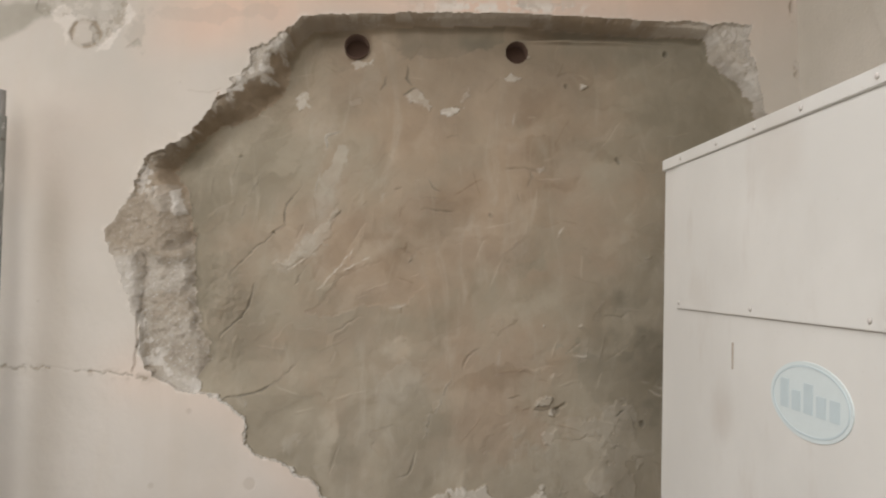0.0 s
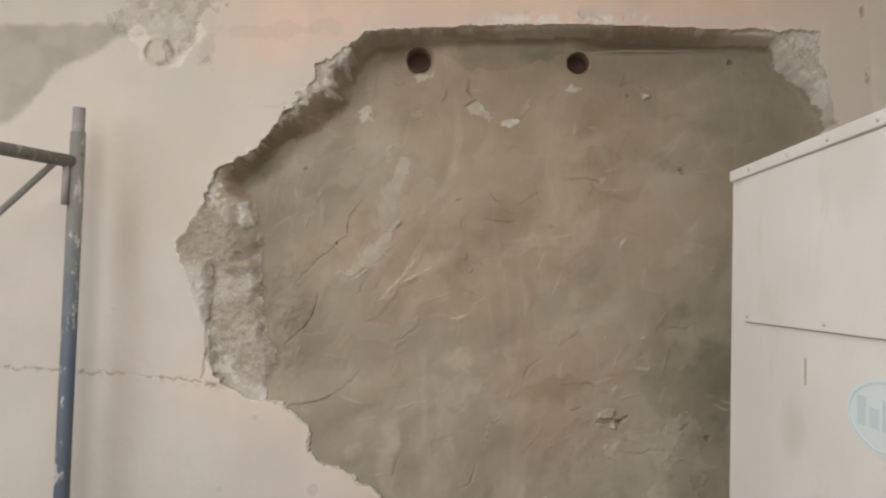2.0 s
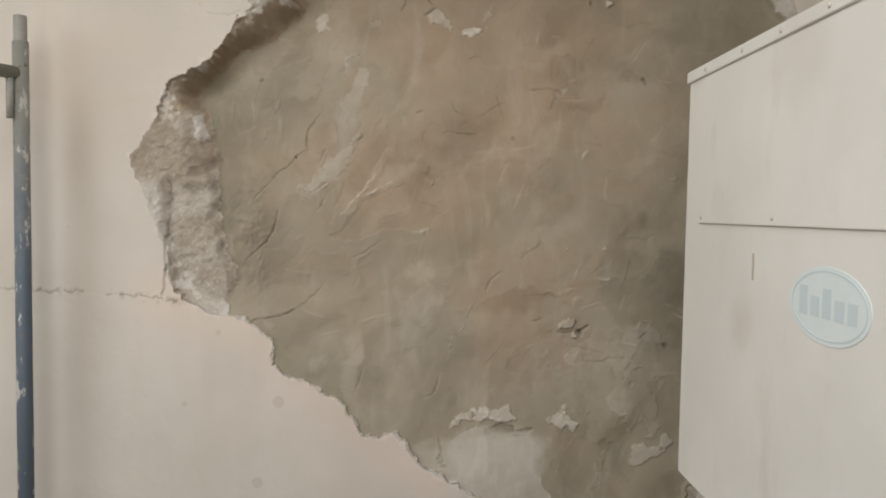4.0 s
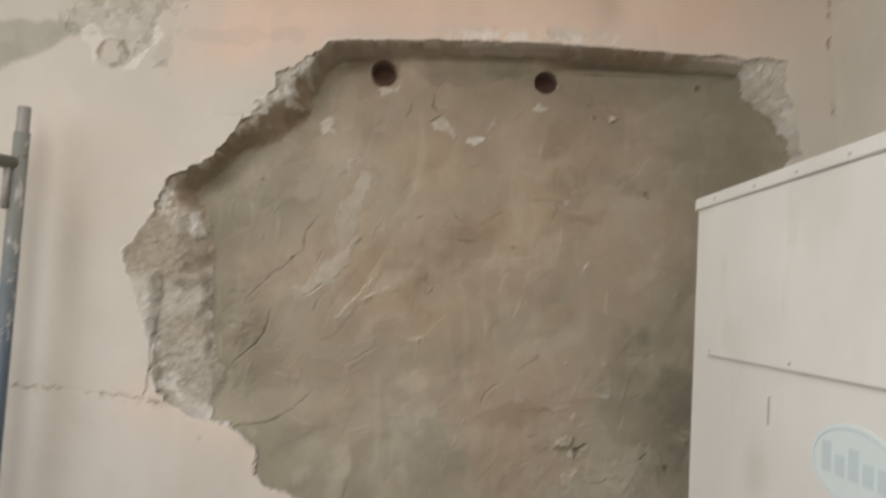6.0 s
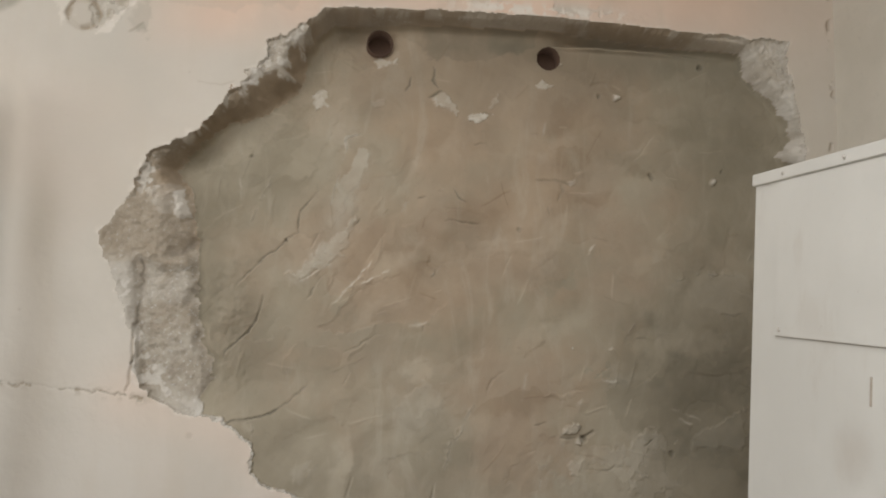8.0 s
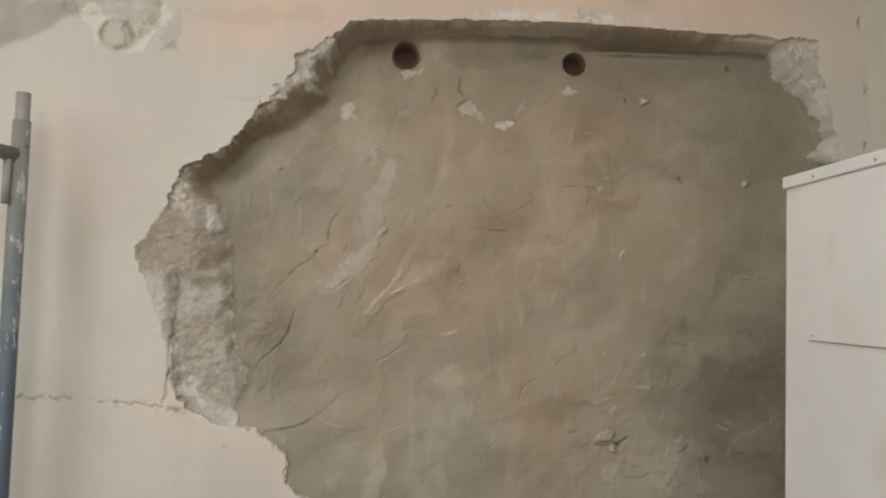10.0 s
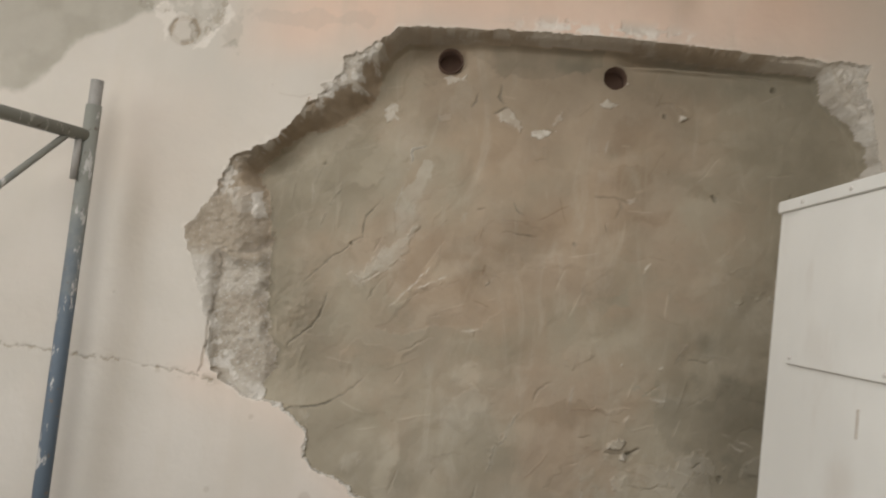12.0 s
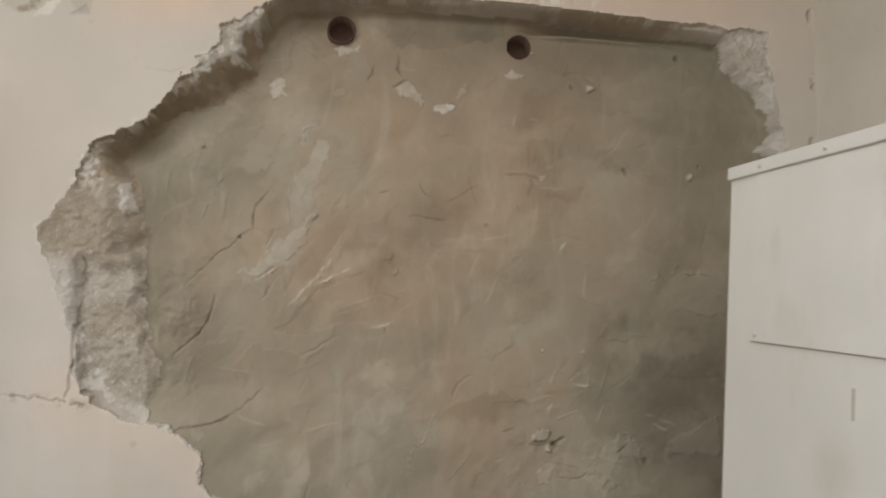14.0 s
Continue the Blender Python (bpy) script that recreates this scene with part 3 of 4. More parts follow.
ridge([(0.455, 1.167), (0.449, 1.122)], 0.002, 0.0035, 0.35, seed=325)
ridge([(0.855, 1.745), (0.885, 1.77), (0.924, 1.785), (0.987, 1.793), (1.084, 1.788)], 0.008, 0.005, 0.25, 330, 1)
ridge([(0.715, 1.573), (0.729, 1.616), (0.758, 1.657), (0.806, 1.672)], 0.003, 0.004, 0.2, 331, 1)
ridge([(0.866, 1.373), (0.909, 1.357), (0.969, 1.336)], 0.002, 0.004, 0.35, 332)
# plates with an outline of their own: height, raggedness, seed, then how pale, brown and dark
dab([(-0.204, 1.984), (-0.17, 2.034), (-0.142, 2.087), (-0.128, 2.14), (-0.11, 2.14), (-0.111, 2.068), (-0.124, 2.012), (-0.119, 1.956), (-0.128, 1.91), (-0.148, 1.873), (-0.164, 1.836), (-0.195, 1.799), (-0.24, 1.767), (-0.289, 1.734), (-0.307, 1.738), (-0.293, 1.771), (-0.268, 1.799), (-0.25, 1.835), (-0.223, 1.867), (-0.218, 1.896), (-0.227, 1.911), (-0.215, 1.947)], 0.001, 0.014, 159, 0.34, -0.2, 0)
dab([(-0.127, 1.934), (-0.145, 1.882), (-0.164, 1.836), (-0.202, 1.795), (-0.249, 1.766), (-0.294, 1.74), (-0.3, 1.756), (-0.277, 1.784), (-0.259, 1.817), (-0.217, 1.854), (-0.192, 1.874)], 0.003, 0.008, 160, 0.24, -0.15, 0)
dab([(-0.236, 2.208), (-0.199, 2.266), (-0.14, 2.276), (-0.125, 2.191), (-0.165, 2.143), (-0.198, 2.068), (-0.243, 2.068)], 0.001, 0.02, 158, 0.16)
dab([(-0.22, 1.603), (-0.14, 1.688), (-0.048, 1.731), (0.025, 1.777), (0.098, 1.808), (0.139, 1.793), (0.187, 1.749), (0.187, 1.703), (0.15, 1.657), (0.089, 1.624), (-0.048, 1.615), (-0.139, 1.579)], -0.004, 0.012, 187, 0, 0.45, 0.07)
dab([(-0.141, 1.878), (-0.104, 1.91), (-0.049, 1.882), (-0.067, 1.826), (-0.114, 1.762), (-0.172, 1.707), (-0.209, 1.689), (-0.202, 1.753), (-0.159, 1.808)], -0.003, 0.012, 188, 0, 0.4, 0.06)
dab([(0.071, 1.91), (0.098, 1.972), (0.229, 1.986), (0.341, 1.962), (0.374, 1.898), (0.284, 1.846), (0.228, 1.823), (0.145, 1.86)], -0.003, 0.02, 189, 0, 0.35, 0.1)
dab([(0.061, 2.07), (0.136, 2.355), (0.25, 2.531), (0.326, 2.532), (0.306, 2.358), (0.23, 2.28), (0.127, 2.346)], 0.0, 0.05, 190, 0, 0.2, 0)
dab([(0.044, 1.247), (0.106, 1.247), (0.128, 1.171), (0.111, 1.104), (0.066, 1.087), (0.012, 1.151), (-0.014, 1.209)], -0.004, 0.014, 192, 0, 0.3, 0.14)
dab([(0.502, 1.302), (0.539, 1.256), (0.549, 1.18), (0.5, 1.094), (0.39, 1.114), (0.354, 1.186), (0.4, 1.258)], -0.003, 0.03, 193, 0, 0.35, 0.12)
# sunken lobe, the shading of its hollow painted dark
dab([(-0.469, 1.713), (-0.393, 1.698), (-0.41, 1.616), (-0.454, 1.564), (-0.495, 1.562), (-0.482, 1.644)], -0.002, 0.015, 194, 0, 0, 0.12)
dab([(-0.471, 2.066), (-0.377, 2.057), (-0.405, 1.992), (-0.443, 1.89), (-0.465, 1.881), (-0.463, 1.973)], -0.002, 0.01, 195, 0, 0, 0.08)
dab([(0.126, 1.297), (0.144, 1.35), (0.172, 1.405), (0.062, 1.442), (-0.002, 1.406), (-0.019, 1.316), (0.044, 1.262)], 0.001, 0.03, 196, 0.1)
dab([(-0.261, 1.168), (-0.217, 1.229), (-0.244, 1.238), (-0.297, 1.203), (-0.296, 1.159)], 0.001, 0.02, 197, 0.14)
dab([(0.358, 1.697), (0.405, 1.752), (0.546, 1.78), (0.555, 1.743), (0.432, 1.697), (0.394, 1.641), (0.361, 1.651)], -0.002, 0.02, 198, 0, -0.3, 0.1)
dab([(-0.189, 1.122), (-0.118, 1.21), (-0.028, 1.2), (-0.019, 1.138), (-0.081, 1.094), (-0.135, 1.09)], 0.002, 0.02, 200, 0.08)
dab([(0.735, 1.585), (0.725, 1.599), (0.758, 1.661), (0.814, 1.676), (0.902, 1.67), (0.915, 1.616), (0.881, 1.567), (0.829, 1.583)], -0.004, 0.03, 201, 0, -0.2, 0.32)
dab([(0.855, 1.745), (0.885, 1.77), (0.924, 1.785), (1.013, 1.797), (1.156, 1.79), (1.151, 1.675), (1.008, 1.672), (0.903, 1.684)], 0.003, 0.015, 202, 0.1, -0.3, 0)
dab([(0.668, 1.413), (0.845, 1.516), (1.147, 1.606), (1.126, 1.17), (0.87, 1.233), (0.682, 1.264)], 0.0, 0.08, 203, 0, -0.5, 0.14)
dab([(0.948, 1.25), (0.962, 1.283), (0.998, 1.333), (1.12, 1.402), (1.112, 1.235)], 0.004, 0.02, 204, 0.08, 0, 0)
dab([(0.548, 1.213), (0.613, 1.247), (0.733, 1.228), (0.803, 1.282), (0.836, 1.249), (0.783, 1.199), (0.578, 1.181)], 0.002, 0.05, 205, 0.12, 0, 0)
dab([(0.648, 1.437), (0.679, 1.488), (0.721, 1.464), (0.695, 1.43)], 0.002, 0.02, 206, 0.2, -0.2, 0)
# chips and scabs of pale old plaster
dab([(-0.275, 2.293), (-0.263, 2.324), (-0.237, 2.332), (-0.226, 2.309), (-0.22, 2.282), (-0.246, 2.273), (-0.271, 2.276)], 0.007, 0.006, 400, 0.7)
dab([(-0.083, 2.437), (-0.052, 2.449), (-0.031, 2.436), (-0.014, 2.442), (-0.016, 2.422), (-0.037, 2.418), (-0.07, 2.416)], 0.006, 0.006, 401, 0.8)
dab([(0.102, 2.317), (0.127, 2.336), (0.149, 2.321), (0.179, 2.279), (0.17, 2.266), (0.145, 2.283), (0.117, 2.286)], 0.005, 0.006, 402, 0.55)
dab([(0.211, 2.259), (0.219, 2.274), (0.249, 2.272), (0.288, 2.282), (0.273, 2.265), (0.249, 2.246), (0.22, 2.253)], 0.005, 0.006, 403, 0.95)
dab([(0.302, 2.358), (0.311, 2.338), (0.298, 2.304), (0.283, 2.294), (0.291, 2.329)], 0.003, 0.006, 404, 0.3)
dab([(0.432, 2.386), (0.447, 2.398), (0.462, 2.381), (0.487, 2.385), (0.475, 2.373), (0.443, 2.369)], 0.005, 0.006, 405, 0.6)
dab([(0.505, 2.465), (0.521, 2.465), (0.517, 2.452), (0.505, 2.451)], 0.006, 0.006, 406, 0.6)
dab([(0.521, 1.314), (0.549, 1.33), (0.575, 1.321), (0.573, 1.297), (0.539, 1.292), (0.519, 1.298)], 0.01, 0.006, 407, 0.38)
dab([(0.535, 2.073), (0.561, 2.081), (0.565, 2.065), (0.542, 2.061)], 0.004, 0.006, 408, 0.4)
dab([(-0.092, 2.295), (-0.055, 2.311), (-0.051, 2.288), (-0.084, 2.276)], 0.004, 0.006, 409, 0.2)
dab([(0.676, 2.347), (0.688, 2.363), (0.711, 2.365), (0.707, 2.351), (0.688, 2.343)], 0.014, 0.006, 410, 0.9)
dab([(0.567, 1.279), (0.582, 1.285), (0.583, 1.272), (0.569, 1.27)], 0.01, 0.006, 411, 0.7)
dab([(0.227, 1.027), (0.251, 1.04), (0.298, 1.032), (0.353, 1.039), (0.37, 1.002), (0.335, 0.993), (0.261, 0.997), (0.238, 1.008)], 0.008, 0.006, 163, 0.95)
dab([(0.235, 0.999), (0.196, 0.996), (0.168, 0.981), (0.149, 0.974), (0.168, 1), (0.19, 1.014), (0.224, 1.025)], 0.006, 0.006, 164, 0.7)
dab([(0.48, 0.984), (0.511, 1.012), (0.532, 1.039), (0.55, 1.006), (0.578, 0.983), (0.561, 0.963), (0.511, 0.971)], 0.006, 0.008, 167, 0.75)
dab([(0.042, 0.923), (0.075, 0.945), (0.149, 0.959), (0.242, 0.984), (0.316, 0.976), (0.4, 0.95), (0.474, 0.927), (0.461, 0.849), (0.449, 0.812), (0.473, 0.752), (0.51, 0.625), (0.278, 0.609), (0.167, 0.75), (0.093, 0.806), (0.053, 0.875)], -0.006, 0.01, 161, 0.75, -0.4)
dab([(0.121, 0.945), (0.134, 0.907), (0.14, 0.867), (0.127, 0.859), (0.116, 0.898)], -0.005, 0.006, 165, -0.2, 0, 0.2)
dab([(0.279, 0.952), (0.316, 0.98), (0.362, 0.97), (0.362, 0.946), (0.316, 0.939)], -0.008, 0.012, 166, -0.3, 0, 0.3)
dab([(0.759, 0.898), (0.781, 0.907), (0.847, 0.895), (0.868, 0.931), (0.881, 0.878), (0.837, 0.853), (0.763, 0.84)], 0.004, 0.012, 179, 0.42, -0.3)
dab([(0.679, 1.014), (0.689, 1.055), (0.735, 1.073), (0.759, 1.047), (0.748, 1.004), (0.716, 0.999)], 0.004, 0.012, 180, 0.3)
dab([(0.546, 1.212), (0.581, 1.212), (0.573, 1.178), (0.549, 1.171)], 0.003, 0.008, 181, 0.22)
dab([(0.545, 1.192), (0.652, 1.209), (0.726, 1.228), (0.801, 1.277), (0.853, 1.199), (0.801, 1.106), (0.823, 1.013), (0.726, 0.958), (0.614, 0.963), (0.562, 1.089)], 0.002, 0.06, 173, 0.1, -0.4)
dab([(0.511, 0.923), (0.623, 0.903), (0.632, 0.81), (0.557, 0.662), (0.492, 0.718)], -0.002, 0.03, 182, 0, 0.2, 0.14)
dab([(0.651, 0.903), (0.735, 0.921), (0.753, 0.827), (0.706, 0.66), (0.641, 0.717)], -0.004, 0.02, 183, 0, 0, 0.26)
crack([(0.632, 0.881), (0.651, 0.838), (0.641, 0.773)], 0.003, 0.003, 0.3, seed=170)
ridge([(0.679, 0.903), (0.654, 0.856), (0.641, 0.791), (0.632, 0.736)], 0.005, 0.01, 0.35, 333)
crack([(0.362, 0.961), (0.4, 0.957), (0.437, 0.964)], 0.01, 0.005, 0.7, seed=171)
ridge([(0.178, 1.277), (0.165, 1.222), (0.15, 1.185)], 0.004, 0.006, 0.35, 334)
# pock holes and pimples: x, z, radius, height
for x, z, r, h in [(-0.445, 2.107, 0.01, -0.006), (0.982, 2.478, 0.012, -0.006), (0.814, 2.098, 0.01, -0.006), (1.017, 2.099, 0.014, 0.01), (1.045, 2.132, 0.01, -0.006), (0.806, 2.105, 0.008, -0.005), (0.635, 2.36, 0.009, -0.005), (0.585, 1.279, 0.014, -0.012), (-0.329, 1.857, 0.008, -0.01), (0.547, 1.557, 0.006, 0.004), (0.374, 1.915, 0.014, -0.004), (0.87, 1.23, 0.012, -0.005)]:
    spot = step(r - np.hypot(CX - x, CZ - z) + 0.3 * r * fbm(GX, GZ, 0.03, 131, 2), 0, r * 0.7)
    cement_depth -= h * spot
    # shade inside the pocks, put into the colour
    dark += 0.35 * spot * (h < 0)
    pale += 0.7 * spot * (h > 0.003)
cement_depth += 0.010 * near(0.795, 1.62, 0.06, 0.042)
# groove at the fill's left edge, its shadow painted into the dark tone
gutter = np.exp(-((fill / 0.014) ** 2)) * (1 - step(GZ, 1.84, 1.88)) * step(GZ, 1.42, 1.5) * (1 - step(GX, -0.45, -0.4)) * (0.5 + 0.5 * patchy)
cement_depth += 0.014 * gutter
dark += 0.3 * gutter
pale = np.clip(pale + 0.11 * near(-0.02, 1.2, 0.35, 0.3) * (0.4 + 0.6 * patchy), 0, 1)
brown = np.clip(brown - 0.35 * near(1.0, 1.5, 0.3, 0.5) + 0.7 * near(0.15, 1.85, 0.45, 0.36) + 0.55 * near(0.6, 1.95, 0.42, 0.45) + 0.4 * near(-0.4, 1.65, 0.25, 0.32) + 1.1 * near(0.2, 2.42, 0.42, 0.2) + 0.45 * near(0.38, 1.3, 0.25, 0.3) + 0.3 * fbm(GX, GZ, 0.2, 191, 4), 0, 1)
# cement's own dark tones, plus shade under the top lip painted as broad spots
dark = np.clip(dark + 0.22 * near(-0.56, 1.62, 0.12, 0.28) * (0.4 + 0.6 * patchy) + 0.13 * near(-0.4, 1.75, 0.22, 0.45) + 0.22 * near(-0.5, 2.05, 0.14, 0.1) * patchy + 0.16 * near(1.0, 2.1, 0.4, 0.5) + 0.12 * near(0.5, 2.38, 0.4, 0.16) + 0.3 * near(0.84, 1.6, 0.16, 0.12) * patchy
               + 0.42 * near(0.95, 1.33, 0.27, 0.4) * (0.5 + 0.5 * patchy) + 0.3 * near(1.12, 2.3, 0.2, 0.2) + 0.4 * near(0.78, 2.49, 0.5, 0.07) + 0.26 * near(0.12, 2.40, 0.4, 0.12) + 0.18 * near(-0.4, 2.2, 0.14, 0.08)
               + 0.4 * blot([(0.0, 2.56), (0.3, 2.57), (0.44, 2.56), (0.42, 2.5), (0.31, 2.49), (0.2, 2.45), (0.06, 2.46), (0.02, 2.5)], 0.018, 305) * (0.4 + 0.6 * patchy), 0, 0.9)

# painted face: waves, chipped joints, scars
paint_depth = 0.0016 * fbm(GX, GZ, 0.35, 211, 3) + 0.0004 * fbm(GX, GZ, 0.03, 223, 3)
JX, JZ = GX + 0.006 * fbm(GX, GZ, 0.06, 227, 3), GZ + 0.006 * fbm(GX, GZ, 0.06, 229, 3)
joint = to_lines([(-1.86, 1.5), (-1.43, 1.456), (-1.0, 1.434), (-0.74, 1.408), (-0.7, 1.4)], JX, JZ + 0.006 * fbm(GX, GZ, 0.014, 231, 3))
upright = to_lines([(-1.503, 2.262), (-1.489, 1.894), (-1.48, 1.47)], GX, GZ)
upright = np.minimum(upright, to_lines([(-1.672, 2.58), (-1.665, 2.98)], GX, GZ))
upright_low = to_lines([(-1.478, 1.47), (-1.46, 0.9), (-1.455, 0.5)], JX, JZ)
broken = step(fbm(GX, GZ, 0.022, 233, 4, 0.6), -0.35, 0.25)
paint_depth += 0.0035 * np.exp(-((joint / 0.0034) ** 2)) * (0.3 + 0.7 * broken)
paint_depth += 0.003 * np.exp(-((upright / 0.003) ** 2)) + 0.007 * np.exp(-((upright_low / 0.006) ** 2)) * step(fbm(GX, GZ, 0.1, 239, 3), -0.1, 0.5)
groove = to_lines([(-0.723, 1.78), (-0.73, 1.62), (-0.738, 1.42)], JX, JZ)
paint_depth += 0.006 * np.exp(-((groove / 0.003) ** 2))
corner = to_lines([(1.388, 3.0), (1.386, 2.5), (1.392, 2.38), (1.38, 2.2), (1.38, 1.5)], JX, JZ)
flaky = step(fbm(GX, GZ, 0.05, 241, 3), 0.25, 0.6)
paint_depth += 0.008 * np.exp(-((corner / 0.006) ** 2)) * flaky
scar = inside([(-1.06, 2.62), (-1.05, 2.57), (-0.99, 2.57), (-0.93, 2.56), (-0.9, 2.53), (-0.87, 2.46), (-0.83, 2.49), (-0.76, 2.6), (-0.73, 2.68), (-0.75, 2.85), (-0.95, 2.9), (-1.03, 2.7)], JX, JZ) + 0.035 * fbm(GX, GZ, 0.06, 251, 5, 0.65)
scarred = 1 - step(scar, -0.004, 0.004)
paint_depth += scarred * (0.004 + 0.006 * (grit - 0.5))
ring = np.hypot(GX + 0.918 + 0.003 * fbm(GX, GZ, 0.02, 249, 2), GZ - 2.484 + 0.003 * fbm(GX, GZ, 0.03, 250, 2))
paint_depth += 0.006 * np.exp(-(((ring - 0.042) / 0.005) ** 2)) * (0.35 + 0.65 * broken) - 0.0015 * step(0.036 - ring, 0, 0.004)
flake = inside([(-0.79, 2.44), (-0.74, 2.44), (-0.75, 2.47)], JX, JZ)
paint_depth += 0.003 * (1 - step(flake, -0.003, 0.003))
spots = [(-0.384, 1.078, 0.022), (-0.453, 0.823, 0.02), (-0.68, 1.077, 0.012), (-1.035, 1.638, 0.007), (-0.62, 2.33, 0.006), (-0.57, 1.30, 0.012)]
for x, z, r in spots:
    paint_depth += 0.0013 * step(r - np.hypot(GX - x, GZ - z), 0, 0.006)
lift = step(-lip, -0.03, 0.0)
paint_depth += -0.001 * lift * step(fbm(GX, GZ, 0.04, 257, 3), 0, 0.5)

band = inside([(-1.9, 2.575), (-1.048, 2.578), (-1.026, 2.544), (-1.256, 2.417), (-1.329, 2.31), (-1.404, 2.242), (-1.488, 2.242), (-1.501, 2.341), (-1.55, 2.47), (-1.9, 2.49)], GX, GZ)
band = (1 - step(band + 0.007 * fbm(GX, GZ, 0.05, 263, 3), -0.012, 0.012)) * (0.8 + 0.2 * patchy)
# a grey panel, and a faint shadow band painted grey across the pink
panel_and_shadow = blot([(-0.735, 2.573), (-0.74, 2.44), (-0.785, 2.45), (-0.765, 2.556)], 0.02, 267) + 0.5 * blot([(-0.72, 2.53), (-0.72, 2.58), (-0.3, 2.58), (-0.34, 2.535)], 0.015, 268)
bare = np.clip(0.35 * panel_and_shadow + 0.98 * band + 0.48 * scarred * (0.6 + 0.4 * patchy) + 0.35 * (1 - step(flake, -0.003, 0.003)) + 0.5 * np.exp(-((joint / 0.004) ** 2)) * broken + 0.35 * np.exp(-((upright / 0.004) ** 2)), 0, 1)
flaked = np.clip(1 - np.abs(GZ - 2.6) / 0.04, 0, 1) * step(fbm(GX, GZ, 0.05, 269, 4), 0.1, 0.4) * near(0.43, 2.6, 0.25, 0.06)
paint_depth += 0.006 * flaked
pink = np.clip(step(GZ + 0.12 * fbm(GX, GZ, 0.5, 271, 3), 2.3, 2.62) * step(GX, -0.9, -0.4) * (1 - 0.75 * step(GX, 0.9, 1.35)) + 0.12 * fbm(GX, GZ, 0.4, 277, 3), 0, 1) * (1 - flaked)
pink = np.maximum(pink, 0.35 * np.exp(-((to_lines([(-0.74, 1.41), (-0.45, 1.32), (-0.2, 1.07), (0.1, 0.83)], GX, GZ) / 0.09) ** 2)))
scratch_line = to_lines([(-0.59, 2.305), (-0.53, 2.3), (-0.5, 2.31)], JX, JZ)
paint_depth += 0.0015 * np.exp(-((scratch_line / 0.002) ** 2))
# two broad spots at x -1.0 make a tall soft brown streak
stain_and_streak = np.clip(0.2 * np.exp(-((scratch_line / 0.0025) ** 2)) + 0.3 * near(-1.0, 1.88, 0.055, 0.16) + 0.2 * near(-1.0, 1.4, 0.055, 0.7) + 0.3 * near(0.66, 2.72, 0.05, 0.08) + 0.4 * np.exp(-((joint / 0.003) ** 2)) * broken
                + 0.6 * np.exp(-((corner / 0.006) ** 2)) * flaky + 0.5 * np.exp(-((upright_low / 0.005) ** 2)) * flaky + 0.5 * np.exp(-((groove / 0.003) ** 2)), 0, 0.8)
ring_mark = np.exp(-(((ring - 0.043) / (0.007 + 0.005 * patchy)) ** 2)) * (0.35 + 0.65 * broken)
stain_and_streak += 0.8 * ring_mark + 0.16 * step(0.04 - ring, 0, 0.006)
speckle = step(fbm(GX, GZ, 0.022, 287, 4, 0.6), 0.3, 0.6)
stain_and_streak += 0.4 * scarred * step(fbm(GX, GZ, 0.04, 289, 4, 0.6), 0.3, 0.65)
below = JZ - np.interp(GX, (-1.86, -1.43, -1.0, -0.74, -0.7), (1.5, 1.456, 1.434, 1.408, 1.4))
crumble = np.exp(-((below / 0.014) ** 2)) * step(fbm(GX, GZ, 0.016, 291, 3), 0.25, 0.5) * step(GX, -1.8, -1.5) * (1 - step(GX, -0.7, -0.66)) * (0.4 + 0.6 * near(-0.79, 1.41, 0.12, 0.1))
stain_and_streak += 0.5 * crumble
white = 0.24 * scarred * speckle
white += 0.6 * blot([(-0.79, 2.58), (-0.76, 2.55), (-0.84, 2.44), (-0.9, 2.42), (-0.86, 2.46), (-0.82, 2.52)], 0.012, 295)
white += 0.45 * blot([(-1.03, 2.56), (-0.97, 2.56), (-0.95, 2.47), (-0.98, 2.45), (-1.0, 2.51)], 0.014, 297)
white += 0.95 * np.exp(-(((GZ - 2.592) / 0.018) ** 2)) * step(fbm(GX, GZ, 0.03, 299, 4, 0.6), 0.05, 0.4) * step(GX, 0.05, 0.3) * (1 - step(GX, 0.62, 0.75))
white += 0.4 * np.exp(-((np.maximum(lip, 0) / 0.008) ** 2)) * step(fbm(GX, GZ, 0.03, 301, 3), 0.1, 0.5)
white = np.clip(white * (1 - 0.8 * ring_mark), 0, 1)
for x, z, r in spots:
    stain_and_streak += 0.25 * step(r - np.hypot(GX - x, GZ - z), 0, 0.008)

is_rim = (lip < 0) & (fill >= 0)
is_fill = fill < 0


base = np.where(is_fill, cement_depth, np.where(is_rim, rim_depth, paint_depth))
soft_zone = step(-lip, 0.006, 0.014) * (1 - step(-fill, 0.012, 0.03)) * (1 - low_edge)
crumbs = (1 - 0.3 * bulge) * (1 - top) * (0.004 - 0.0015 * strip) * fbm(GX, GZ, 0.018, 47, 4, 0.6) * step(-lip, 0.004, 0.012) * (1 - step(-fill, 0.0, 0.01)) * (1 - low_edge)
depth = base + (blurred(base, 3) - base) * soft_zone + crumbs

# stains and painted shade of the broken edge: brown old mortar up the slanted side, grey aggregate elsewhere
rim_brown = np.clip(step(GZ + 0.05 * fbm(GX, GZ, 0.08, 279, 3), 1.74, 1.84) * (1 - step(GX, 0.9, 1.0)) * (0.7 + 0.3 * step(across, 0.25, 0.6)) + 0.3 * fbm(GX, GZ, 0.1, 281, 3), 0, 1)
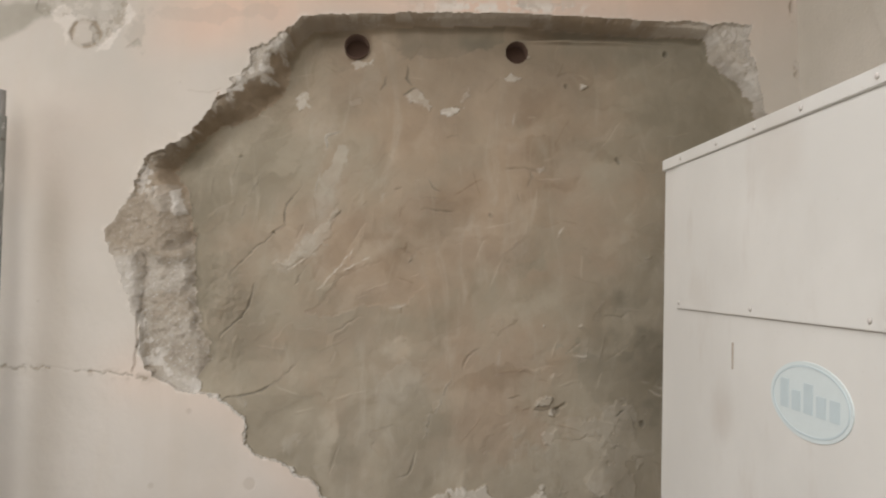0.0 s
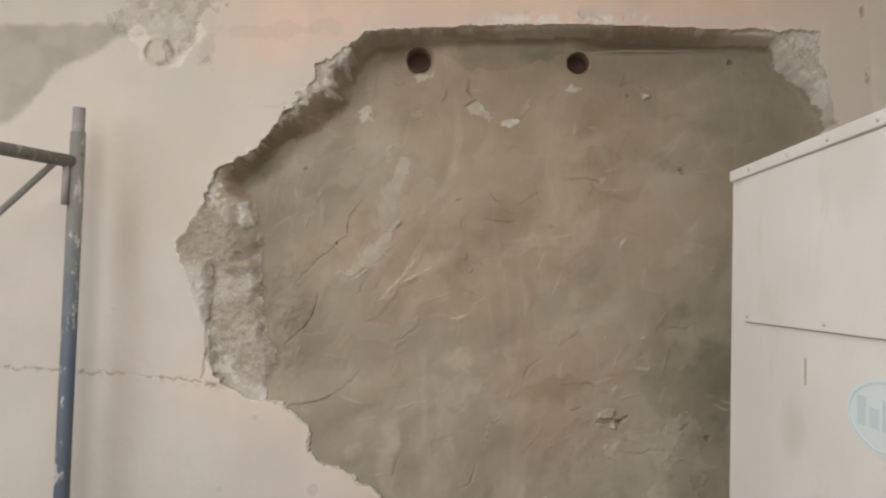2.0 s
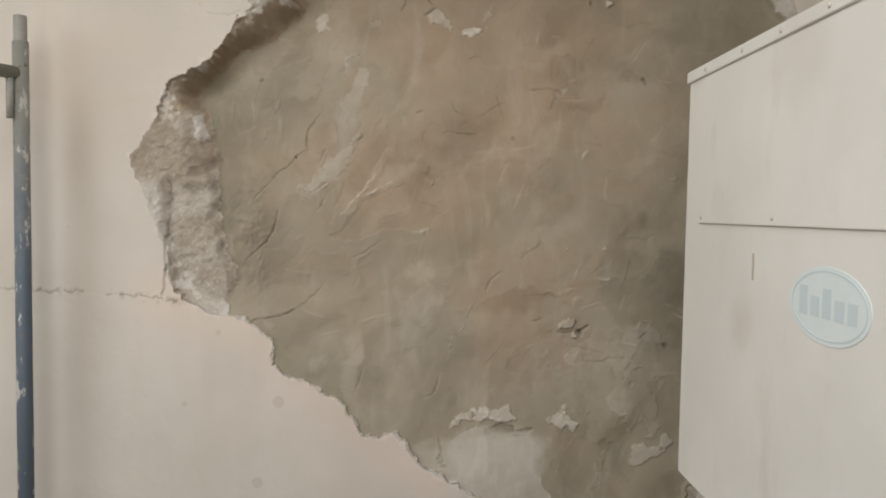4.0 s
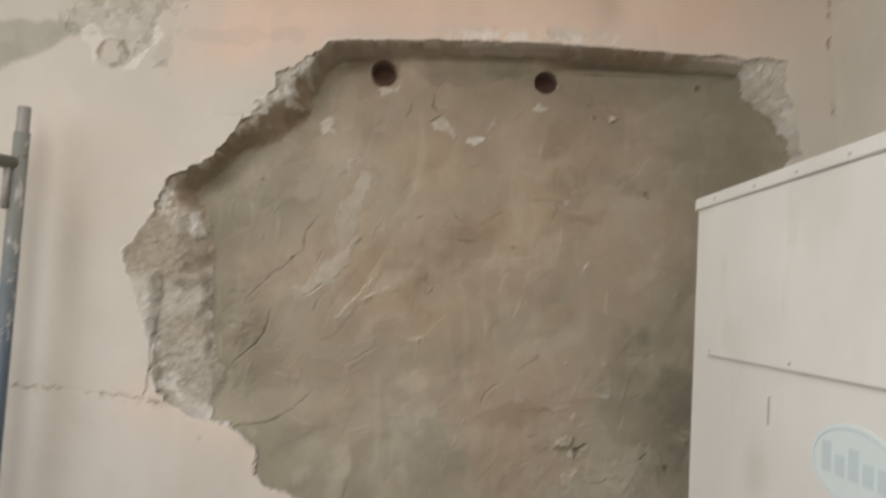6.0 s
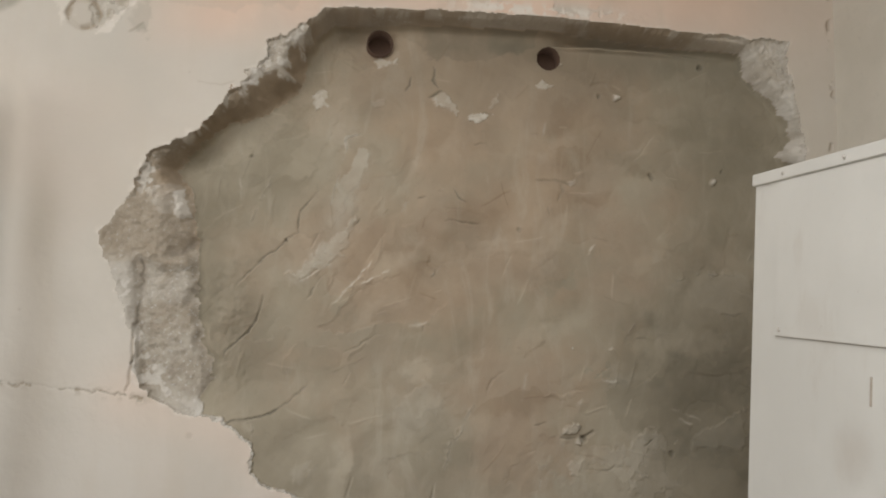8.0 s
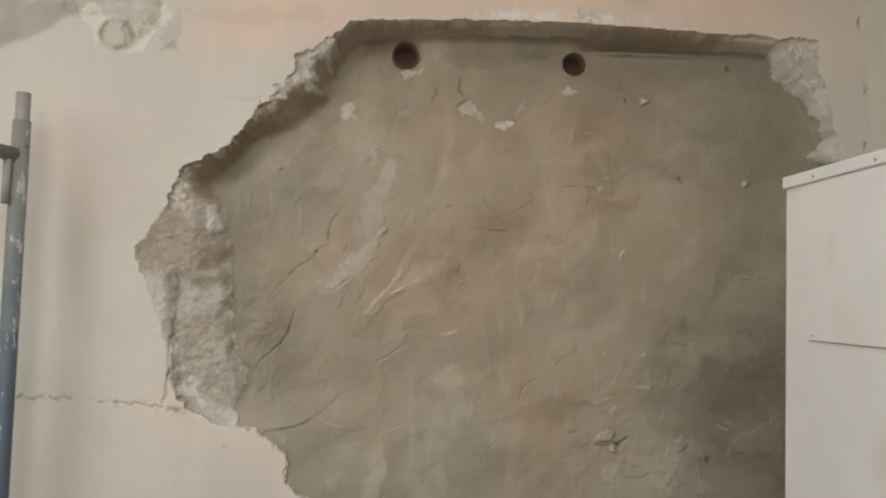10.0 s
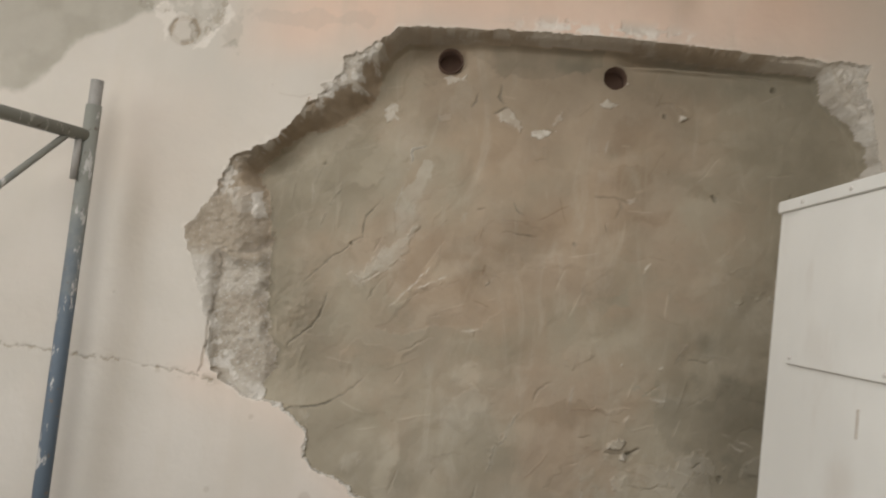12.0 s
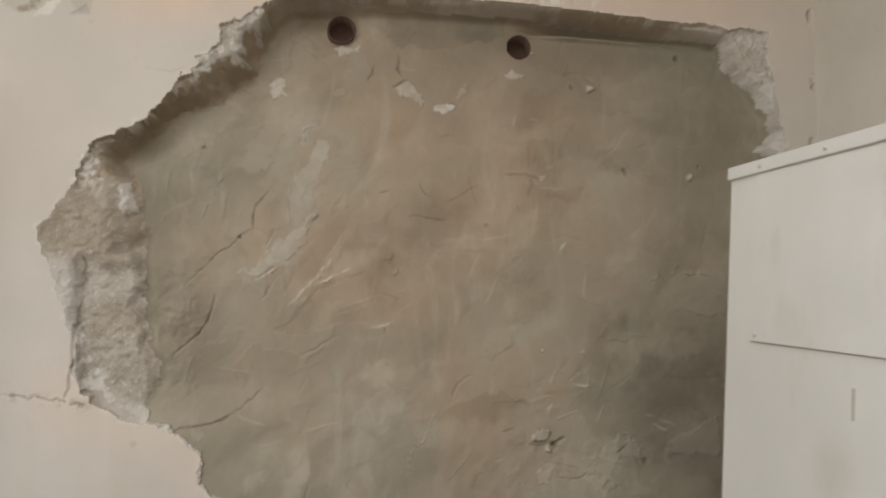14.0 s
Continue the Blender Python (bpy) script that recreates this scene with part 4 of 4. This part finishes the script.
rim_brown = np.where((GZ > 2.46) & (GX > -0.25) & (GX < 1.05), 0.7 + 0.25 * fbm(GX, GZ, 0.12, 32, 3), rim_brown)
rim_pale = np.clip(0.55 * step(fbm(GX, GZ, 0.03, 283, 4), 0.35, 0.7) * (1 - step(across, 0.3, 0.6)), 0, 1)
rim_brown = rim_brown * (1 - bulge) + 0.38 * bulge
scab_pale = 0.5 * shard + 0.22 * blot([(-0.70, 1.99), (-0.65, 2.0), (-0.64, 1.94), (-0.69, 1.95)], 0.02, 294)
rim_pale = np.maximum(np.maximum(rim_pale * (1 - bulge) * (1 - 0.5 * top), 0.42 * wedge), scab_pale)
rim_pale = np.maximum(rim_pale, np.maximum((0.3 + 0.25 * step(fbm(GX, GZ, 0.05, 34, 4, 0.6), -0.2, 0.4)) * step(GX, 1.0, 1.1), (0.35 + 0.3 * step(fbm(GX, GZ, 0.03, 36, 4, 0.6), -0.2, 0.4)) * low_edge))
rim_pale = np.maximum(rim_pale, strip * 0.2 * step(fbm(GX, GZ, 0.07, 49, 5, 0.6), -0.5, 0.5) * step(GZ, 1.4, 1.6))
rim_pale = np.maximum(rim_pale, 0.2 * top * step(fbm(GX, GZ, 0.1, 31, 4), -0.2, 0.4))
rim_pale = np.maximum(rim_pale, chips * (0.2 + 0.5 * step(fbm(GX, GZ, 0.025, 33, 4, 0.6), -0.1, 0.5)))
rim_brown = rim_brown * (1 - 0.8 * chips)
# shade of the notch overhang and the seam groove, painted dark
rim_dark = 0.6 * np.exp(-((notch / 0.011) ** 2)) + 0.8 * np.exp(-((seam / 0.005) ** 2)) * step(fbm(GX, GZ, 0.07, 45, 2), -0.9, -0.2)


def choose(a, b, c):
    return np.where(is_fill, a, np.where(is_rim, b, c))


# wear of each surface; the third channel also carries painted shade
WEAR_AND_SHADE = np.stack([choose(pale, rim_pale, bare), choose(brown, rim_brown, pink), choose(dark, rim_dark, np.clip(stain_and_streak, 0, 0.85)), choose(np.clip(layer, 0, 1), layer, white)], -1)


def sheet(name, keep, material, smooth, parent=None):
    """The cells of the relief that are kept, as one mesh."""
    rows, cols = np.nonzero(keep)
    wide = len(xs)
    quads = np.stack([rows * wide + cols, rows * wide + cols + 1, (rows + 1) * wide + cols + 1, (rows + 1) * wide + cols], -1)
    used, index = np.unique(quads, return_inverse=True)
    index = index.reshape(-1)
    co = np.stack([GX, FACE_Y + depth, GZ], -1).reshape(-1, 3)[used]
    mesh = bpy.data.meshes.new(name)
    mesh.vertices.add(len(used))
    mesh.vertices.foreach_set("co", co.astype(np.float32).ravel())
    mesh.loops.add(len(index))
    mesh.loops.foreach_set("vertex_index", index.astype(np.int32))
    mesh.polygons.add(len(quads))
    mesh.polygons.foreach_set("loop_start", np.arange(0, len(index), 4, dtype=np.int32))
    mesh.polygons.foreach_set("use_smooth", np.full(len(quads), smooth, bool))
    layer = mesh.attributes.new("wear_and_shade", "FLOAT_COLOR", "POINT")
    layer.data.foreach_set("color", WEAR_AND_SHADE.reshape(-1, 4)[used].astype(np.float32).ravel())
    mesh.update(calc_edges=True)
    mesh.materials.append(material)
    ob = new(name, mesh)
    if parent is not None:
        ob.parent = parent
    return ob


def cells(field):
    return (field[:-1, :-1] + field[1:, 1:] + field[1:, :-1] + field[:-1, 1:]) / 4


cell_fill, cell_lip = cells(fill) < 0, cells(lip) < 0
bored = np.zeros_like(cell_fill)
for px, pz in pipes:
    bored |= np.hypot(cells(GX) - px, cells(GZ) - pz) < 0.0385

# ---- structure ----
slab = box(-3.0, X0, FACE_Y, 2.8, 0.0, 3.3)
box(X0, X1, FACE_Y, 2.8, 0.0, Z0, 0, slab)
box(X0, X1, FACE_Y, 2.8, Z1, 3.3, 0, slab)
box(X0, X1, 2.7, 2.8, Z0, Z1, 0, slab)
wall = tagged(part("wall_north", slab, PLASTER), "cream painted plaster wall with a large broken patch", "wall", "", "structure")
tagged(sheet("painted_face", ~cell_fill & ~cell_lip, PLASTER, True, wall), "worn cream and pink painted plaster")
tagged(sheet("broken_edge", cell_lip & ~cell_fill, MORTAR, True, wall), "ragged grey broken mortar edge")
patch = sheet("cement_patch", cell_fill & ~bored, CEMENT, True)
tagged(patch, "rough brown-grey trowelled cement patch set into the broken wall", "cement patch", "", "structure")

tagged(part("floor", box(-3.2, 1.8, -3.6, 2.8, -0.15, 0.0), DARK_FLOOR), "unseen bare concrete floor, darkened to cut bounced light", "floor", "", "structure")
# ceiling out of view, dark to cut bounce, opened for the overhead lamp
roof = box(-3.2, 1.8, -3.6, -0.8, 3.3, 3.45)
box(-3.2, 1.8, 1.0, 2.8, 3.3, 3.45, 0, roof)
box(-3.2, -1.9, -0.8, 1.0, 3.3, 3.45, 0, roof)
box(0.4, 1.8, -0.8, 1.0, 3.3, 3.45, 0, roof)
tagged(part("ceiling", roof, FLOOR), "unseen bare concrete ceiling, added with an opening for light", "ceiling", "", "structure")
east = part("wall_east", box(X1, 1.6, -3.4, 2.8, 0.0, 3.3), SIDE)
tagged(east, "grey plastered side wall meeting the broken wall", "wall", "", "structure")
band_mesh = bmesh.new()
for y, z, thick in [(2.11, 2.84, 0.0), (1.95, 2.84, 0.0), (1.4, 1.58, 0.0), (1.56, 1.58, 0.0)]:
    band_mesh.verts.new((X1 - 0.015, y, z))
bmesh.ops.recalc_face_normals(band_mesh, faces=[band_mesh.faces.new(band_mesh.verts[:])])
grown = bmesh.ops.extrude_face_region(band_mesh, geom=band_mesh.faces[:])
for v in [g for g in grown["geom"] if isinstance(g, bmesh.types.BMVert)]:
    v.co.x = X1 + 0.01
bmesh.ops.bevel(band_mesh, geom=band_mesh.edges[:], offset=0.003, segments=2, affect="EDGES")
part("plaster_band", band_mesh, SIDE, east, "slanting raised plaster band")
scab = bmesh.new()
bmesh.ops.create_grid(scab, x_segments=48, y_segments=64, size=0.5)
for v in scab.verts:
    y, z = 1.66 + v.co.x * 0.42, 2.66 + v.co.y * 0.62
    out = min(0.5 - abs(v.co.x), 0.5 - abs(v.co.y)) * 4 + 0.7 * noise.noise(Vector((y * 14, z * 14, 0.3)))
    v.co = (X1 + 0.006 - 0.02 * max(-0.2, min(1.0, out)) - 0.006 * noise.noise(Vector((y * 60, z * 60, 2.0))), y, z)
part("broken_plaster", scab, MORTAR, east, "rough grey broken plaster")
# two walls out of view, added with openings for the area lamps
west = box(-3.2, -3.0, -3.4, -1.3, 0.0, 3.3)
box(-3.2, -3.0, 1.3, 2.8, 0.0, 3.3, 0, west)
box(-3.2, -3.0, -1.3, 1.3, 0.0, 1.4, 0, west)
box(-3.2, -3.0, -1.3, 1.3, 3.2, 3.3, 0, west)
tagged(part("wall_west", west, ROOM), "unseen plain plastered wall, added with a wide opening for light", "wall", "", "structure")
south = box(-3.2, -2.5, -3.6, -3.4, 0.0, 3.3)
box(0.5, 1.6, -3.6, -3.4, 0.0, 3.3, 0, south)
box(-2.5, 0.5, -3.6, -3.4, 0.0, 1.2, 0, south)
box(-2.5, 0.5, -3.6, -3.4, 3.0, 3.3, 0, south)
tagged(part("wall_south", south, ROOM), "unseen plain plastered wall, added with a wide opening for light", "wall", "", "structure")

# ---- pipes in the cement ----
for px, pz in pipes:
    pipe = empty("wall_pipe", label="dark open pipe end buried in the cement patch", category="pipe", group="pipe ends in the patch")
    pipe.location = (px, FACE_Y + 0.097, pz)
    part("pipe_wall", tube((0, 0.002, 0), (0, 0.2, 0), 0.0415, 0.0035, 32), HOLE, pipe, "", True)
    part("pipe_bottom", tube((0, 0.06, 0), (0, 0.068, 0), 0.0385, 0, 32), HOLE, pipe)

# ---- scaffold frame ----
scaffold = empty("scaffold_frame", label="worn blue and grey steel scaffold frame standing before the wall", category="scaffold")
P0 = Vector((-1.112, 2.235, 0.0))
ALONG = Vector((-0.505, -0.863, 0.0)).normalized()
SPAN = 1.2
for k, at in enumerate((P0, P0 + ALONG * SPAN)):
    post = part("post", tube(at + Vector((0, 0, 0.006)), at + Vector((0, 0, 2.185)), 0.0225, 0.003, 28), TUBE, scaffold, "", True)
    part("spigot", tube(at + Vector((0, 0, 2.1)), at + Vector((0, 0, 2.262)), 0.0185, 0.003, 24), GALV, post, "bare grey steel spigot", True)
    part("base_plate", box(at.x - 0.06, at.x + 0.06, at.y - 0.06, at.y + 0.06, 0.0, 0.006), RUST, post)
    side = ALONG * (0.034 if k == 0 else -0.034)
    part("lock_stub", tube(at + side + Vector((0, 0, 1.955)), at + side + Vector((0, 0, 2.085)), 0.0105, 0.002, 16), GALV, post, "short grey welded stub", True)
for z in (2.09, 0.45):
    part("crossbar", tube(P0 + ALONG * 0.015 + Vector((0, 0, z)), P0 + ALONG * (SPAN - 0.015) + Vector((0, 0, z)), 0.0195, 0.003, 24), TUBE, scaffold, "", True)
part("brace", tube(P0 + ALONG * 0.065 + Vector((0, 0, 2.085)), P0 + ALONG * 0.62 + Vector((0, 0, 1.48)), 0.0098, 0, 16), TUBE, scaffold, "", True)
part("brace", tube(P0 + ALONG * (SPAN - 0.065) + Vector((0, 0, 2.085)), P0 + ALONG * 0.62 + Vector((0, 0, 1.48)), 0.0098, 0, 16), TUBE, scaffold, "", True)

# ---- sheet-metal cabinet on its stand ----
CAB_X, CAB_BACK, CAB_FRONT, CAB_RIGHT, CAB_TOP, CAB_BOTTOM = 0.627, 1.582, 0.65, 1.33, 1.932, 1.077
cabinet = empty("air_conditioner_cabinet", label="off-white sheet-metal air conditioner cabinet with screwed panels and oval badge", category="air conditioner")
cabinet.matrix_world = pose(CAB_X, CAB_BACK, CAB_BOTTOM, 2.4, 1.5, 0)
high, deep, wide = CAB_TOP - CAB_BOTTOM, CAB_BACK - CAB_FRONT, CAB_RIGHT - CAB_X
body = part("body", box(0.002, wide, -deep, 0, 0, high - 0.01, 0.003), CABINET, cabinet)
cap = part("top_cap", box(-0.0035, wide + 0.0035, -deep - 0.0035, 0.0035, high - 0.0235, high, 0.0015), CABINET, cabinet)
seam_z = 1.616 - CAB_BOTTOM
upper = part("upper_panel", box(-0.002, 0.004, -deep + 0.01, -0.088, seam_z, high - 0.027, 0.0012), CABINET, cabinet)
part("panel_seam", box(0.0005, 0.004, -deep + 0.01, -0.086, seam_z - 0.0014, seam_z, 0), GAP, cabinet)


def screw(y, z, x, parent):
    bm = bmesh.new()
    bmesh.ops.create_uvsphere(bm, u_segments=12, v_segments=6, radius=0.0042)
    for v in bm.verts:
        v.co = (x - max(0.0, v.co.z) * 0.7, y + v.co.x, z + v.co.y)
    return part("screw", bm, SCREW, parent, "", True)


for y in (-0.105, -0.282, -0.43, -0.575, -0.75):
    screw(y, high - 0.012, -0.0035, cap)
for y in (-0.102, -0.42, -0.735):
    screw(y, seam_z + 0.012, -0.002, upper)


def oval(cy, cz, ry, rz, x0, x1, ring=0.0):
    bm = bmesh.new()
    count = 48
    turns = [2 * math.pi * k / count for k in range(count)]
    outer = [[bm.verts.new((x, cy + ry * math.cos(a), cz + rz * math.sin(a))) for a in turns] for x in (x0, x1)]
    if ring:
        inner = [[bm.verts.new((x, cy + (ry - ring) * math.cos(a), cz + (rz - ring) * math.sin(a))) for a in turns] for x in (x0, x1)]
    for k in range(count):
        j = (k + 1) % count
        bm.faces.new((outer[0][k], outer[0][j], outer[1][j], outer[1][k]))
        if ring:
            bm.faces.new((inner[0][k], inner[0][j], inner[1][j], inner[1][k]))
            bm.faces.new((outer[0][k], outer[0][j], inner[0][j], inner[0][k]))
    if not ring:
        bm.faces.new(outer[0])
    return bm


badge = part("badge", oval(-0.592, 0.432, 0.107, 0.054, 0.0008, 0.004), BADGE, cabinet, "faded pale oval badge")
part("badge_rim", oval(-0.592, 0.432, 0.1, 0.049, 0.0003, 0.0012, 0.0028), BADGE_BLUE, badge, "faded blue rim")
for k in range(5):
    y = -0.515 - 0.0325 * k
    tall = 0.042 if k in (0, 2) else 0.029
    part("badge_bar", box(0.0003, 0.0014, y - 0.024, y, 0.414, 0.414 + tall, 0.0004), BADGE_BLUE, badge, "faded blue bar")
part("scratch", box(-0.0006, 0.003, -0.351, -0.3487, 0.447, 0.492, 0), SCRATCH, cabinet, "thin brown scratch")

stand = empty("steel_stand", label="rusty angle-iron stand under the metal cabinet", category="stand")
for x in (CAB_X + 0.08, CAB_RIGHT - 0.08):
    for y in (CAB_FRONT + 0.08, CAB_BACK - 0.1):
        leg = box(x, x + 0.04, y, y + 0.004, 0, 1.0)
        box(x, x + 0.004, y + 0.004, y + 0.04, 0, 1.0, 0, leg)
        part("leg", leg, RUST, stand)
for x in (CAB_X + 0.08, CAB_RIGHT - 0.08):
    part("rail", box(x, x + 0.04, CAB_FRONT + 0.02, CAB_BACK - 0.02, 1.0, 1.035), RUST, stand)
